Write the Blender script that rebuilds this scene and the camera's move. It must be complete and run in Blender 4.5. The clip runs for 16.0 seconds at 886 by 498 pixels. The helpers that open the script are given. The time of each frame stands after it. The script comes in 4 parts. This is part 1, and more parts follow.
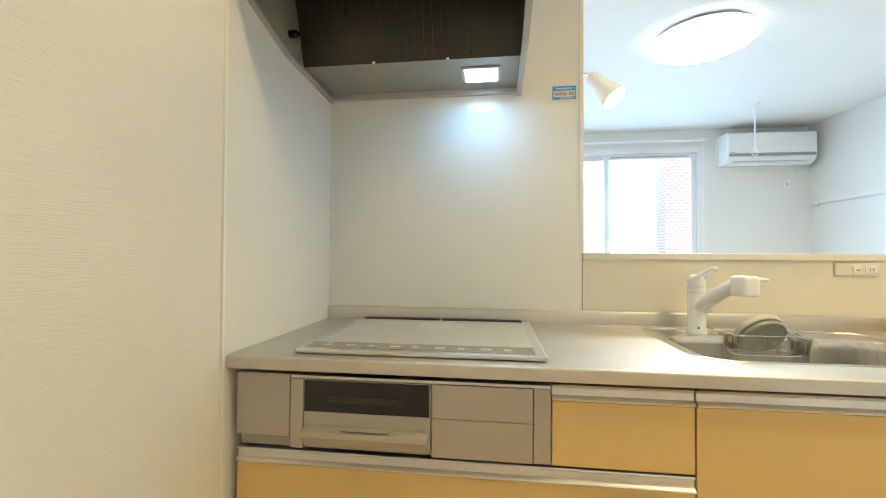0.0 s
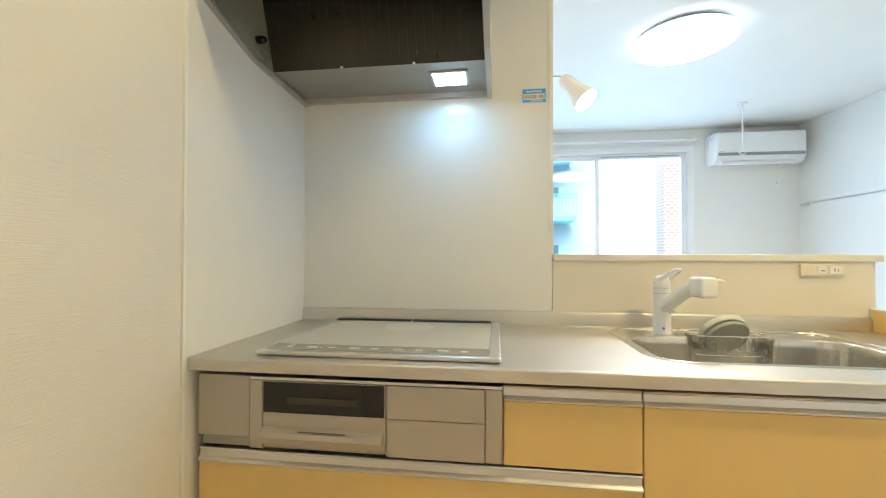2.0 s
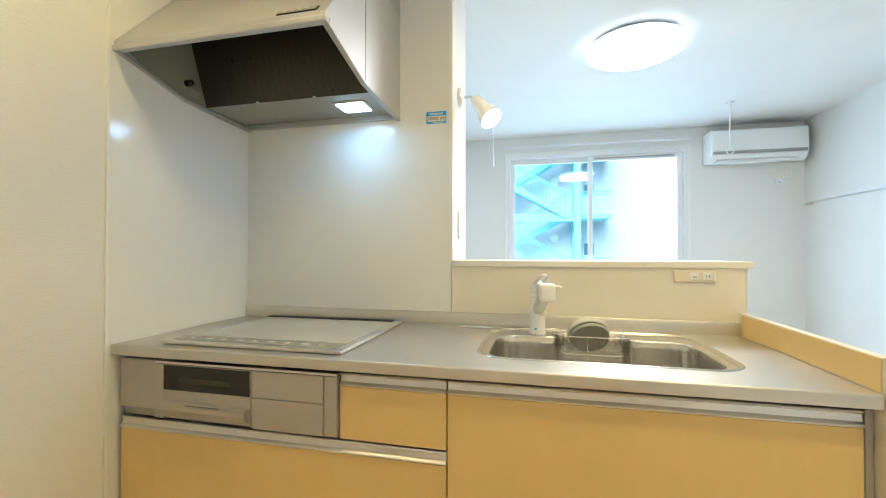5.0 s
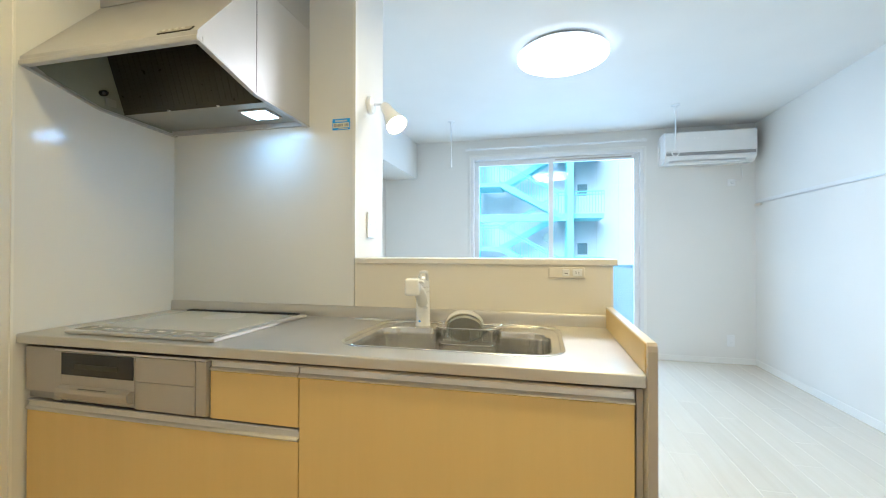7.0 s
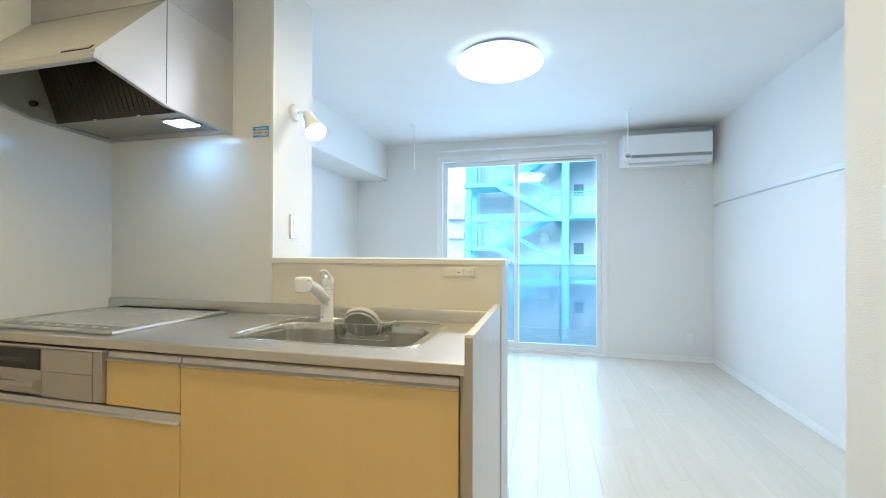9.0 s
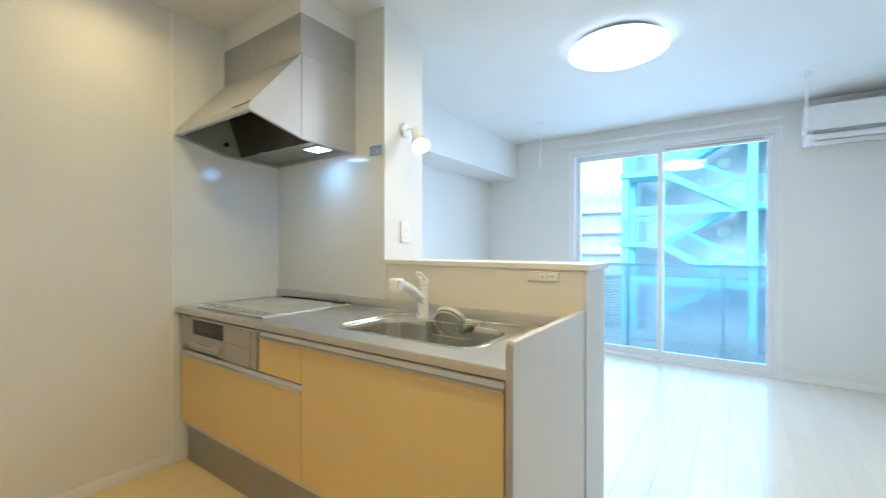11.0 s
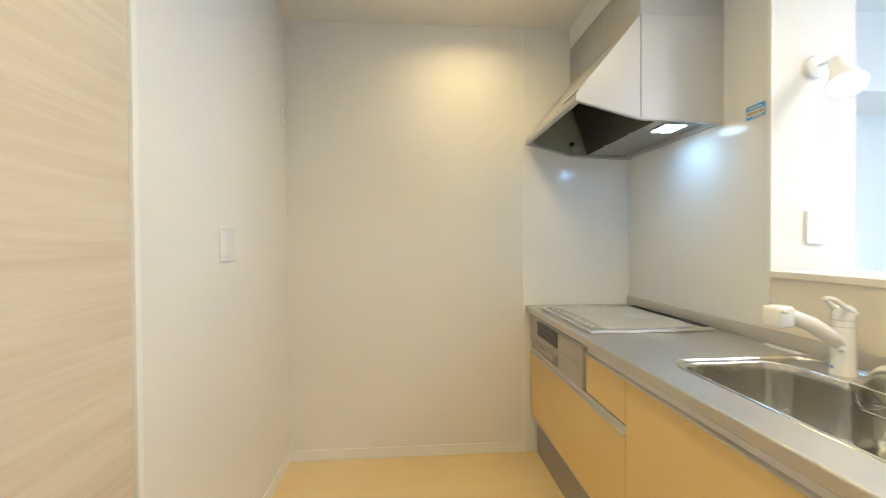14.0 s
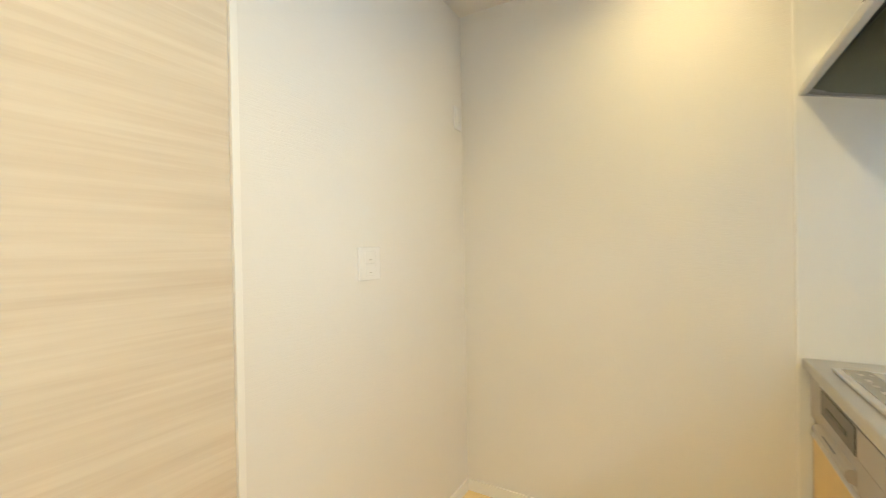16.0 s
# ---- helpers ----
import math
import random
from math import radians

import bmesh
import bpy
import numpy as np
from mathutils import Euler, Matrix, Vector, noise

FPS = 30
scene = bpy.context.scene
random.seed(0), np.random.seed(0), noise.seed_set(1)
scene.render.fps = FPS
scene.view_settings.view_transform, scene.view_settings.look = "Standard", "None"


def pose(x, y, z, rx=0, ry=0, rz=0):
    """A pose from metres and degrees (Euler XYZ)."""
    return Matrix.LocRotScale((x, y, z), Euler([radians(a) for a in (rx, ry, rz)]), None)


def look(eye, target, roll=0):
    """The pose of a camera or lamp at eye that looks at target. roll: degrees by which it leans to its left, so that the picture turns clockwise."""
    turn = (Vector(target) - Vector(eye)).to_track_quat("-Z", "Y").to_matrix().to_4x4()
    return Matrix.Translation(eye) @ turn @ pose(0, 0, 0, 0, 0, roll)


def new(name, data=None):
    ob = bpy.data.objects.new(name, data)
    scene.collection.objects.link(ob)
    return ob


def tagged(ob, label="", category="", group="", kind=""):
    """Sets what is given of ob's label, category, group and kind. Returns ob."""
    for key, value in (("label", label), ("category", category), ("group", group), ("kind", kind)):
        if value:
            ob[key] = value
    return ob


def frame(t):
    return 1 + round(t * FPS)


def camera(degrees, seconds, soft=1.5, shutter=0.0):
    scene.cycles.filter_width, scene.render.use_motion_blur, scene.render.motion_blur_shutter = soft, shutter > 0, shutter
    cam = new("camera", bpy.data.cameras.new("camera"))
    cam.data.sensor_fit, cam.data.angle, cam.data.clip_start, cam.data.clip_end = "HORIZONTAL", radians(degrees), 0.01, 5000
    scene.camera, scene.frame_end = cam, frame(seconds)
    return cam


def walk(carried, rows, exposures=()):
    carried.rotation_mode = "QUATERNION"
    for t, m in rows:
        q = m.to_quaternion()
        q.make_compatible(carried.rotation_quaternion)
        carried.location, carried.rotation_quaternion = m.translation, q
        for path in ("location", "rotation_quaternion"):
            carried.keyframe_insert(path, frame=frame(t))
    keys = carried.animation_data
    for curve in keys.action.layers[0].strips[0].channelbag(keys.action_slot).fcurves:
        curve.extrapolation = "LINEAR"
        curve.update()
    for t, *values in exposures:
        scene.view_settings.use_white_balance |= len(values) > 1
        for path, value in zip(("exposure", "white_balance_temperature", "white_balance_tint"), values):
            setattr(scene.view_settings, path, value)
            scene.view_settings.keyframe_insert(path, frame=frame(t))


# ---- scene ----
cam = camera(94.1, 16.0, soft=1.1, shutter=0.4)
PATH = [
    (0, (0.653, -1.553, 1.094), (0.398, 0.431, 1.126), 0.3),
    (0.5, (0.625, -1.564, 1.099), (0.371, 0.42, 1.13), 0.3),
    (1, (0.624, -1.566, 1.105), (0.369, 0.417, 1.134), 0.3),
    (1.5, (0.669, -1.554, 1.102), (0.412, 0.429, 1.13), 0.2),
    (2, (0.763, -1.555, 1.104), (0.503, 0.428, 1.132), 0.1),
    (2.5, (0.878, -1.574, 1.107), (0.574, 0.403, 1.136), 0.1),
    (3, (0.991, -1.593, 1.112), (0.617, 0.371, 1.138), 0.1),
    (3.5, (1.077, -1.604, 1.124), (0.649, 0.35, 1.146), 0.2),
    (4, (1.148, -1.618, 1.131), (0.702, 0.331, 1.153), 0.1),
    (6.5, (1.64, -1.663, 1.14), (1.173, 0.282, 1.153), 0.1),
    (7, (1.759, -1.659, 1.132), (1.291, 0.286, 1.148), 0.1),
    (7.5, (1.859, -1.664, 1.13), (1.391, 0.28, 1.144), 0.2),
    (8, (1.969, -1.666, 1.133), (1.499, 0.278, 1.147), 0.2),
    (10.3, (2.44, -1.647, 1.143), (1.769, 0.237, 1.156), 0.2),
    (10.5, (2.466, -1.644, 1.154), (1.66, 0.187, 1.157), 0.1),
    (11, (2.483, -1.613, 1.172), (1.329, 0.021, 1.164), 0.1),
    (11.5, (2.502, -1.574, 1.188), (1.042, -0.208, 1.174), -0.1),
    (12, (2.504, -1.503, 1.187), (0.84, -0.394, 1.174), -0.2),
    (12.5, (2.499, -1.438, 1.193), (0.715, -0.535, 1.175), -0.1),
    (13, (2.479, -1.371, 1.195), (0.594, -0.702, 1.175), -0.2),
    (13.5, (2.434, -1.341, 1.199), (0.486, -0.888, 1.176), -0.3),
    (14, (2.344, -1.278, 1.212), (0.35, -1.129, 1.185), -0.4),
    (14.5, (2.256, -1.214, 1.224), (0.258, -1.301, 1.206), -0.4),
    (15, (2.15, -1.153, 1.239), (0.178, -1.488, 1.22), -0.7),
    (15.5, (2.025, -1.082, 1.239), (0.134, -1.733, 1.229), -0.7),
    (16, (1.902, -0.979, 1.267), (0.177, -1.991, 1.254), -1.0),
]
EXPOSURES = [(0, 0.67, 6450, 10), (4, 0.63, 6350, 9), (6.5, 0.52, 6150, 10), (8, 0.41, 5800, 10), (11.5, 0.31, 5830, 11), (12.5, 0.35, 6050, 15), (13.5, 0.47, 6000, 14), (14.5, 0.67, 6450, 13), (15.5, 0.75, 6560, 12), (16, 0.73, 6720, 12)]
walk(cam, [(t, look(eye, target, roll)) for t, eye, target, roll in PATH], EXPOSURES)

# ---- world and light ----
world = bpy.data.worlds.new("sky")
scene.world = world
world.use_nodes = True
wn = world.node_tree
sky = wn.nodes.new("ShaderNodeTexSky")
sky.sky_type, sky.sun_disc = "NISHITA", False
sky.sun_elevation, sky.sun_rotation = radians(33), radians(199)
sky.air_density, sky.dust_density = 1.0, 3.0
wn.nodes["Background"].inputs["Strength"].default_value = 0.15
wn.links.new(sky.outputs[0], wn.nodes["Background"].inputs["Color"])

sun_data = bpy.data.lights.new("sun", "SUN")
sun_data.energy, sun_data.angle, sun_data.color = 4.4, radians(50), (1.0, 0.97, 0.93)
sun = new("sun", sun_data)
sun.matrix_world = look((0, 0, 14), (7, 20, 0))


def area_lamp(name, eye, target, w, h, watts, colour, spread=180):
    d = bpy.data.lights.new(name, "AREA")
    d.shape, d.size, d.size_y, d.energy, d.color, d.spread = "RECTANGLE", w, h, watts, colour, radians(spread)
    ob = new(name, d)
    ob.matrix_world = look(eye, target)
    return ob


WARM, DAY = (1.0, 0.765, 0.325), (0.46, 0.70, 1.0)
DOWN = [(0.385, -0.985), (1.95, -1.05), (1.615, -0.195)]
CEIL = 2.447
area_lamp("window_daylight", (1.9, 3.30, 1.15), (1.9, 0.0, 0.9), 1.75, 2.1, 51, DAY)
for (dx, dy), watts in zip(DOWN, (2.25, 7.9, 2.35)):
    area_lamp("downlight_lamp", (dx, dy, CEIL - 0.012), (dx, dy, 0), 0.07, 0.07, watts, WARM, 155).data.shape = "DISK"
area_lamp("hood_lamp", (0.60, -0.15, 1.700), (0.57, -0.30, 0.85), 0.10, 0.07, 0.62, (0.20, 0.56, 1.0))
ROOM_LAMP = area_lamp("ceiling_lamp_light", (1.885, 1.105, CEIL - 0.118), (1.885, 1.105, 0), 0.5, 0.5, 11, (0.97, 0.95, 0.91))
ROOM_LAMP.data.shape = "DISK"

# ---- materials ----


def nodes_of(name):
    m = bpy.data.materials.new(name)
    m.use_nodes = True
    return m, m.node_tree, m.node_tree.nodes["Principled BSDF"]


def ramp(nt, src, a, b, lo=0.3, hi=0.7):
    r = nt.nodes.new("ShaderNodeValToRGB")
    r.color_ramp.elements[0].color, r.color_ramp.elements[1].color = (*a, 1), (*b, 1)
    r.color_ramp.elements[0].position, r.color_ramp.elements[1].position = lo, hi
    nt.links.new(src, r.inputs[0])
    return r.outputs[0]


def coords(nt, scale=(1, 1, 1), which="Object", turn=(0, 0, 0)):
    tc, mp = nt.nodes.new("ShaderNodeTexCoord"), nt.nodes.new("ShaderNodeMapping")
    mp.inputs["Scale"].default_value = scale
    mp.inputs["Rotation"].default_value = [radians(a) for a in turn]
    nt.links.new(tc.outputs[which], mp.inputs["Vector"])
    return mp.outputs[0]


def noise_tex(nt, vec, scale, detail=3, rough=0.5, distortion=0.0):
    n = nt.nodes.new("ShaderNodeTexNoise")
    n.inputs["Scale"].default_value, n.inputs["Detail"].default_value = scale, detail
    n.inputs["Roughness"].default_value, n.inputs["Distortion"].default_value = rough, distortion
    nt.links.new(vec, n.inputs["Vector"])
    return n.outputs[0]


def bump(nt, bsdf, src, strength, dist=0.002):
    b = nt.nodes.new("ShaderNodeBump")
    b.inputs["Strength"].default_value, b.inputs["Distance"].default_value = strength, dist
    nt.links.new(src, b.inputs["Height"])
    nt.links.new(b.outputs[0], bsdf.inputs["Normal"])


def plain(name, colour, rough=0.5, metal=0.0, vary=0.06, scale=6.0, relief=0.0, relief_scale=200.0, stretch=(1, 1, 1)):
    """Paint, plastic or metal with a faint blotch, and fine relief if wanted."""
    m, nt, b = nodes_of(name)
    v = coords(nt, stretch)
    dark = tuple(c * (1 - vary) for c in colour)
    nt.links.new(ramp(nt, noise_tex(nt, v, scale, 4), dark, colour), b.inputs["Base Color"])
    rr = nt.nodes.new("ShaderNodeMapRange")
    rr.inputs["To Min"].default_value, rr.inputs["To Max"].default_value = max(rough - 0.06, 0.02), rough + 0.06
    nt.links.new(noise_tex(nt, v, scale * 3, 3), rr.inputs["Value"])
    nt.links.new(rr.outputs[0], b.inputs["Roughness"])
    b.inputs["Metallic"].default_value = metal
    if relief:
        bump(nt, b, noise_tex(nt, v, relief_scale, 3, 0.6), relief)
    return m


def wallpaper(name, colour):
    """Vinyl wallpaper with fine, wavering horizontal ribs."""
    m, nt, b = nodes_of(name)
    v = coords(nt, (1, 1, 1))
    nt.links.new(ramp(nt, noise_tex(nt, v, 1.3, 3), tuple(c * 0.965 for c in colour), colour), b.inputs["Base Color"])
    b.inputs["Roughness"].default_value = 0.75
    ribs = noise_tex(nt, coords(nt, (22, 22, 400)), 1.0, 2, 0.5, 0.12)
    bump(nt, b, ribs, 0.42, 0.002)
    return m


def wood(name, a, b_, rough, long_axis=2, scale=1.0, knots=0.25, gloss=0.3):
    """Wood or wood-print laminate, the grain along one axis."""
    m, nt, b = nodes_of(name)
    s = [9.0 * scale] * 3
    s[long_axis] = 0.5 * scale
    v = coords(nt, s)
    n1 = noise_tex(nt, v, 1.0, 5, 0.6, 1.2)
    s2 = [70.0 * scale] * 3
    s2[long_axis] = 2.0 * scale
    n2 = noise_tex(nt, coords(nt, s2), 1.0, 3, 0.6, 0.3)
    mx = nt.nodes.new("ShaderNodeMix")
    mx.data_type = "FLOAT"
    mx.inputs[0].default_value = knots
    nt.links.new(n1, mx.inputs[2])
    nt.links.new(n2, mx.inputs[3])
    nt.links.new(ramp(nt, mx.outputs[0], a, b_, 0.32, 0.68), b.inputs["Base Color"])
    b.inputs["Roughness"].default_value = rough
    b.inputs["Specular IOR Level"].default_value = gloss
    bump(nt, b, n2, 0.05, 0.001)
    return m


def plank_wood(name):
    """Pale printed flooring: each board a little lighter or darker."""
    m, nt, b = nodes_of(name)
    info = nt.nodes.new("ShaderNodeObjectInfo")
    off = nt.nodes.new("ShaderNodeVectorMath")
    off.operation = "ADD"
    comb = nt.nodes.new("ShaderNodeCombineXYZ")
    mul = nt.nodes.new("ShaderNodeMath")
    mul.operation = "MULTIPLY"
    mul.inputs[1].default_value = 40
    nt.links.new(info.outputs["Random"], mul.inputs[0])
    nt.links.new(mul.outputs[0], comb.inputs[0])
    nt.links.new(mul.outputs[0], comb.inputs[1])
    nt.links.new(coords(nt, (22, 1.2, 22)), off.inputs[0])
    nt.links.new(comb.outputs[0], off.inputs[1])
    grain = noise_tex(nt, off.outputs[0], 1.0, 5, 0.6, 0.8)
    col = ramp(nt, grain, (0.655, 0.60, 0.50), (0.70, 0.65, 0.555), 0.25, 0.75)
    hs = nt.nodes.new("ShaderNodeHueSaturation")
    rng = nt.nodes.new("ShaderNodeMapRange")
    rng.inputs["To Min"].default_value, rng.inputs["To Max"].default_value = 0.975, 1.02
    nt.links.new(info.outputs["Random"], rng.inputs["Value"])
    nt.links.new(rng.outputs[0], hs.inputs["Value"])
    nt.links.new(col, hs.inputs["Color"])
    nt.links.new(hs.outputs[0], b.inputs["Base Color"])
    b.inputs["Roughness"].default_value = 0.21
    bump(nt, b, grain, 0.03, 0.001)
    return m


def steel(name, colour, rough, axis=0, metal=1.0):
    """Brushed steel, the brushing along one axis."""
    m, nt, b = nodes_of(name)
    s = [500.0] * 3
    s[axis] = 6.0
    n = noise_tex(nt, coords(nt, s), 1.0, 3, 0.6)
    n2 = noise_tex(nt, coords(nt), 5.0, 3)
    nt.links.new(ramp(nt, n2, tuple(c * 0.93 for c in colour), colour), b.inputs["Base Color"])
    rr = nt.nodes.new("ShaderNodeMapRange")
    rr.inputs["To Min"].default_value, rr.inputs["To Max"].default_value = rough - 0.05, rough + 0.08
    nt.links.new(n, rr.inputs["Value"])
    nt.links.new(rr.outputs[0], b.inputs["Roughness"])
    b.inputs["Metallic"].default_value = metal
    bump(nt, b, n, 0.04, 0.0005)
    return m


def glowing(name, colour, strength):
    m, nt, b = nodes_of(name)
    b.inputs["Base Color"].default_value = (0.9, 0.9, 0.9, 1)
    b.inputs["Emission Color"].default_value = (*colour, 1)
    b.inputs["Emission Strength"].default_value = strength
    return m


def clear_glass(name, tint=(0.93, 0.985, 0.98)):
    """A thin pane: see-through, with a faint mirror over it."""
    m, nt, b = nodes_of(name)
    nt.nodes.remove(b)
    tr, gl = (nt.nodes.new("ShaderNodeBsdf" + k) for k in ("Transparent", "Glossy"))
    mx, fr = nt.nodes.new("ShaderNodeMixShader"), nt.nodes.new("ShaderNodeFresnel")
    tr.inputs["Color"].default_value = (*tint, 1)
    gl.inputs["Roughness"].default_value = 0.0
    fr.inputs["IOR"].default_value = 1.5
    nt.links.new(fr.outputs[0], mx.inputs[0])
    nt.links.new(tr.outputs[0], mx.inputs[1])
    nt.links.new(gl.outputs[0], mx.inputs[2])
    nt.links.new(mx.outputs[0], nt.nodes["Material Output"].inputs["Surface"])
    return m


M_WALL = wallpaper("wallpaper", (0.80, 0.785, 0.745))
M_CEIL = plain("ceiling_paper", (0.80, 0.78, 0.74), 0.8, 0, 0.03, 3, 0.25, 350)
M_PANEL = plain("kitchen_panel", (0.82, 0.82, 0.79), 0.15, 0, 0.02, 2, 0.03, 60)
M_TRIM = plain("white_trim", (0.85, 0.84, 0.80), 0.4, 0, 0.03, 4)
M_SILL = wood("ledge_laminate", (0.76, 0.73, 0.66), (0.82, 0.79, 0.73), 0.4, 0, 0.6)
M_MAPLE = wood("maple_laminate", (0.735, 0.53, 0.225), (0.757, 0.552, 0.240), 0.42, 2, 1.2, 0.3)
M_CREAMPANEL = plain("cream_panel", (0.80, 0.755, 0.66), 0.22, 0, 0.02, 2)
M_EDGE = plain("panel_edge", (0.44, 0.39, 0.33), 0.45, 0.1, 0.05, 6)
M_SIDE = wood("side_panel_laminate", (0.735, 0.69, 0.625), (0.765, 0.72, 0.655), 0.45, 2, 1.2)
M_STEEL = steel("worktop_steel", (0.65, 0.625, 0.58), 0.38, 0)
M_BASIN, nt_s, b_s = nodes_of("basin_steel")
b_s.inputs["Metallic"].default_value, b_s.inputs["Roughness"].default_value = 1.0, 0.2
nt_s.links.new(ramp(nt_s, noise_tex(nt_s, coords(nt_s, (30, 30, 1.5)), 1.0, 3), (0.60, 0.585, 0.545), (0.68, 0.665, 0.62)), b_s.inputs["Base Color"])
M_ALU = steel("aluminium", (0.72, 0.71, 0.70), 0.35, 0)
M_HOOD = plain("hood_silver", (0.55, 0.55, 0.56), 0.42, 0.55, 0.04, 5)
M_DUCT = plain("duct_grey", (0.50, 0.50, 0.50), 0.42, 0.7, 0.04, 5)
M_SILVER = plain("silver_paint", (0.47, 0.44, 0.405), 0.42, 0.5, 0.04, 7)
M_KICK = plain("kick_grey", (0.36, 0.355, 0.35), 0.4, 0.5, 0.05, 6)
M_BLACK = plain("black_glass", (0.012, 0.012, 0.014), 0.08, 0, 0.3, 3)
M_DARK = plain("dark_metal", (0.012, 0.012, 0.012), 0.5, 0.0, 0.4, 12)
M_FILTER = plain("filter_black", (0.042, 0.040, 0.028), 0.30, 0.3, 0.08, 12)
M_INSIDE = plain("hood_inside", (0.34, 0.37, 0.31), 0.2, 0.1, 0.1, 6)
M_PLATE = plain("hood_plate", (0.36, 0.36, 0.33), 0.4, 0.5, 0.05, 6)
# brown that stands for the shade in gaps round the base units
M_SHADOW = plain("gap_shade_brown", (0.26, 0.18, 0.10), 0.7)
M_HOBGLASS = plain("hob_glass", (0.50, 0.49, 0.44), 0.12, 0.1, 0.03, 4)
M_ZONE = plain("hob_zone", (0.57, 0.56, 0.51), 0.12, 0.1, 0.03, 4)
M_CTL = plain("control_grey", (0.30, 0.285, 0.25), 0.25, 0.2, 0.06, 9)
M_WHITE = plain("white_plastic", (0.87, 0.87, 0.86), 0.25, 0, 0.02, 8)
M_CREAM = plain("cream_plastic", (0.77, 0.725, 0.63), 0.4, 0, 0.03, 8)
M_CHROME = plain("chrome", (0.75, 0.75, 0.75), 0.12, 1.0, 0.03, 8)
M_GREYPLATE = plain("grey_lid", (0.36, 0.36, 0.31), 0.25, 0.1, 0.08, 14)
M_RING = plain("grey_ring", (0.62, 0.60, 0.53), 0.4, 0.0, 0.06, 10)
M_BLUE = plain("sticker_blue", (0.015, 0.38, 0.92), 0.4, 0, 0.03, 9)
M_STICK = plain("sticker_cream", (0.80, 0.76, 0.62), 0.5, 0, 0.03, 9)
M_INK = plain("ink", (0.10, 0.10, 0.11), 0.5)
M_DOOR = wood("door_wood", (0.60, 0.505, 0.385), (0.73, 0.655, 0.535), 0.45, 0, 1.0, 0.5)
M_PLANK = plank_wood("floor_board")
M_SUB = plain("floor_joint", (0.72, 0.63, 0.50), 0.6)
# the yellow includes the warm lamplight on the kitchen floor
M_VINYL = wood("kitchen_vinyl_warmlit", (0.80, 0.595, 0.30), (0.84, 0.645, 0.345), 0.36, 1, 0.5, 0.2, 0.4)
M_GLASS = clear_glass("window_glass", (0.74, 0.93, 1.0))
M_SASH = plain("white_sash", (0.80, 0.80, 0.79), 0.35, 0, 0.02, 6)
M_LAMP = glowing("lamp_glow", (0.97, 0.95, 0.92), 12)
M_RIMGLOW = glowing("lamp_rim_glow", (0.66, 0.82, 1.0), 2.6)
M_SCREEN = glowing("screen_glow", (0.66, 0.82, 1.0), 3.0)
M_HOODLED = glowing("hood_glow", (0.55, 0.80, 1.0), 8)
M_BULB = glowing("bulb_glow", (1.0, 0.80, 0.50), 16)
M_CONC = plain("concrete", (0.35, 0.35, 0.34), 0.8, 0, 0.2, 3, 0.3, 60)
M_RAIL = plain("railing_metal", (0.52, 0.68, 0.80), 0.5, 0.3, 0.1, 5)
M_ASPH = plain("paving", (0.55, 0.55, 0.54), 0.9, 0, 0.3, 0.4)
M_FACADE = plain("facade_panel", (0.67, 0.67, 0.77), 0.7, 0, 0.06, 0.5)
M_STAIR = plain("stair_steel", (0.30, 0.78, 0.86), 0.5, 0.0, 0.08, 2)
M_FENCE = plain("fence_slats", (0.62, 0.66, 0.70), 0.6, 0, 0.1, 2)
M_PANE = plain("far_glass", (0.56, 0.62, 0.67), 0.4, 0, 0.2, 2)
M_DOORPANE = plain("door_glass", (0.14, 0.23, 0.30), 0.2, 0, 0.2, 2)
M_ORANGE = plain("label_orange", (0.80, 0.42, 0.12), 0.5, 0, 0.05, 9)
M_SKY = glowing("sky_glow", (0.97, 0.98, 1.0), 2.2)
M_BRICK, nt_b, b_b = nodes_of("brick_tiles")
br = nt_b.nodes.new("ShaderNodeTexBrick")
br.inputs["Color1"].default_value, br.inputs["Color2"].default_value = (0.62, 0.27, 0.24, 1), (0.66, 0.31, 0.28, 1)
br.inputs["Mortar"].default_value, br.inputs["Scale"].default_value = (0.72, 0.66, 0.64, 1), 1.0
br.inputs["Brick Width"].default_value, br.inputs["Row Height"].default_value, br.inputs["Mortar Size"].default_value = 0.46, 0.22, 0.03
sep_b, sum_b, com_b = nt_b.nodes.new("ShaderNodeSeparateXYZ"), nt_b.nodes.new("ShaderNodeMath"), nt_b.nodes.new("ShaderNodeCombineXYZ")
nt_b.links.new(coords(nt_b), sep_b.inputs[0])
nt_b.links.new(sep_b.outputs[0], sum_b.inputs[0])
nt_b.links.new(sep_b.outputs[1], sum_b.inputs[1])
nt_b.links.new(sum_b.outputs[0], com_b.inputs[0])
nt_b.links.new(sep_b.outputs[2], com_b.inputs[1])
nt_b.links.new(com_b.outputs[0], br.inputs["Vector"])
nt_b.links.new(br.outputs[0], b_b.inputs["Base Color"])
M_DOWN = glowing("downlight_glow", (1.0, 0.82, 0.52), 25)

# ---- helpers for building ----


def thing(name, label, category="", group="", kind="", at=(0, 0, 0)):
    ob = tagged(new(name), label, category, group, kind)
    ob.location = at
    ob.empty_display_size = 0.1
    return ob


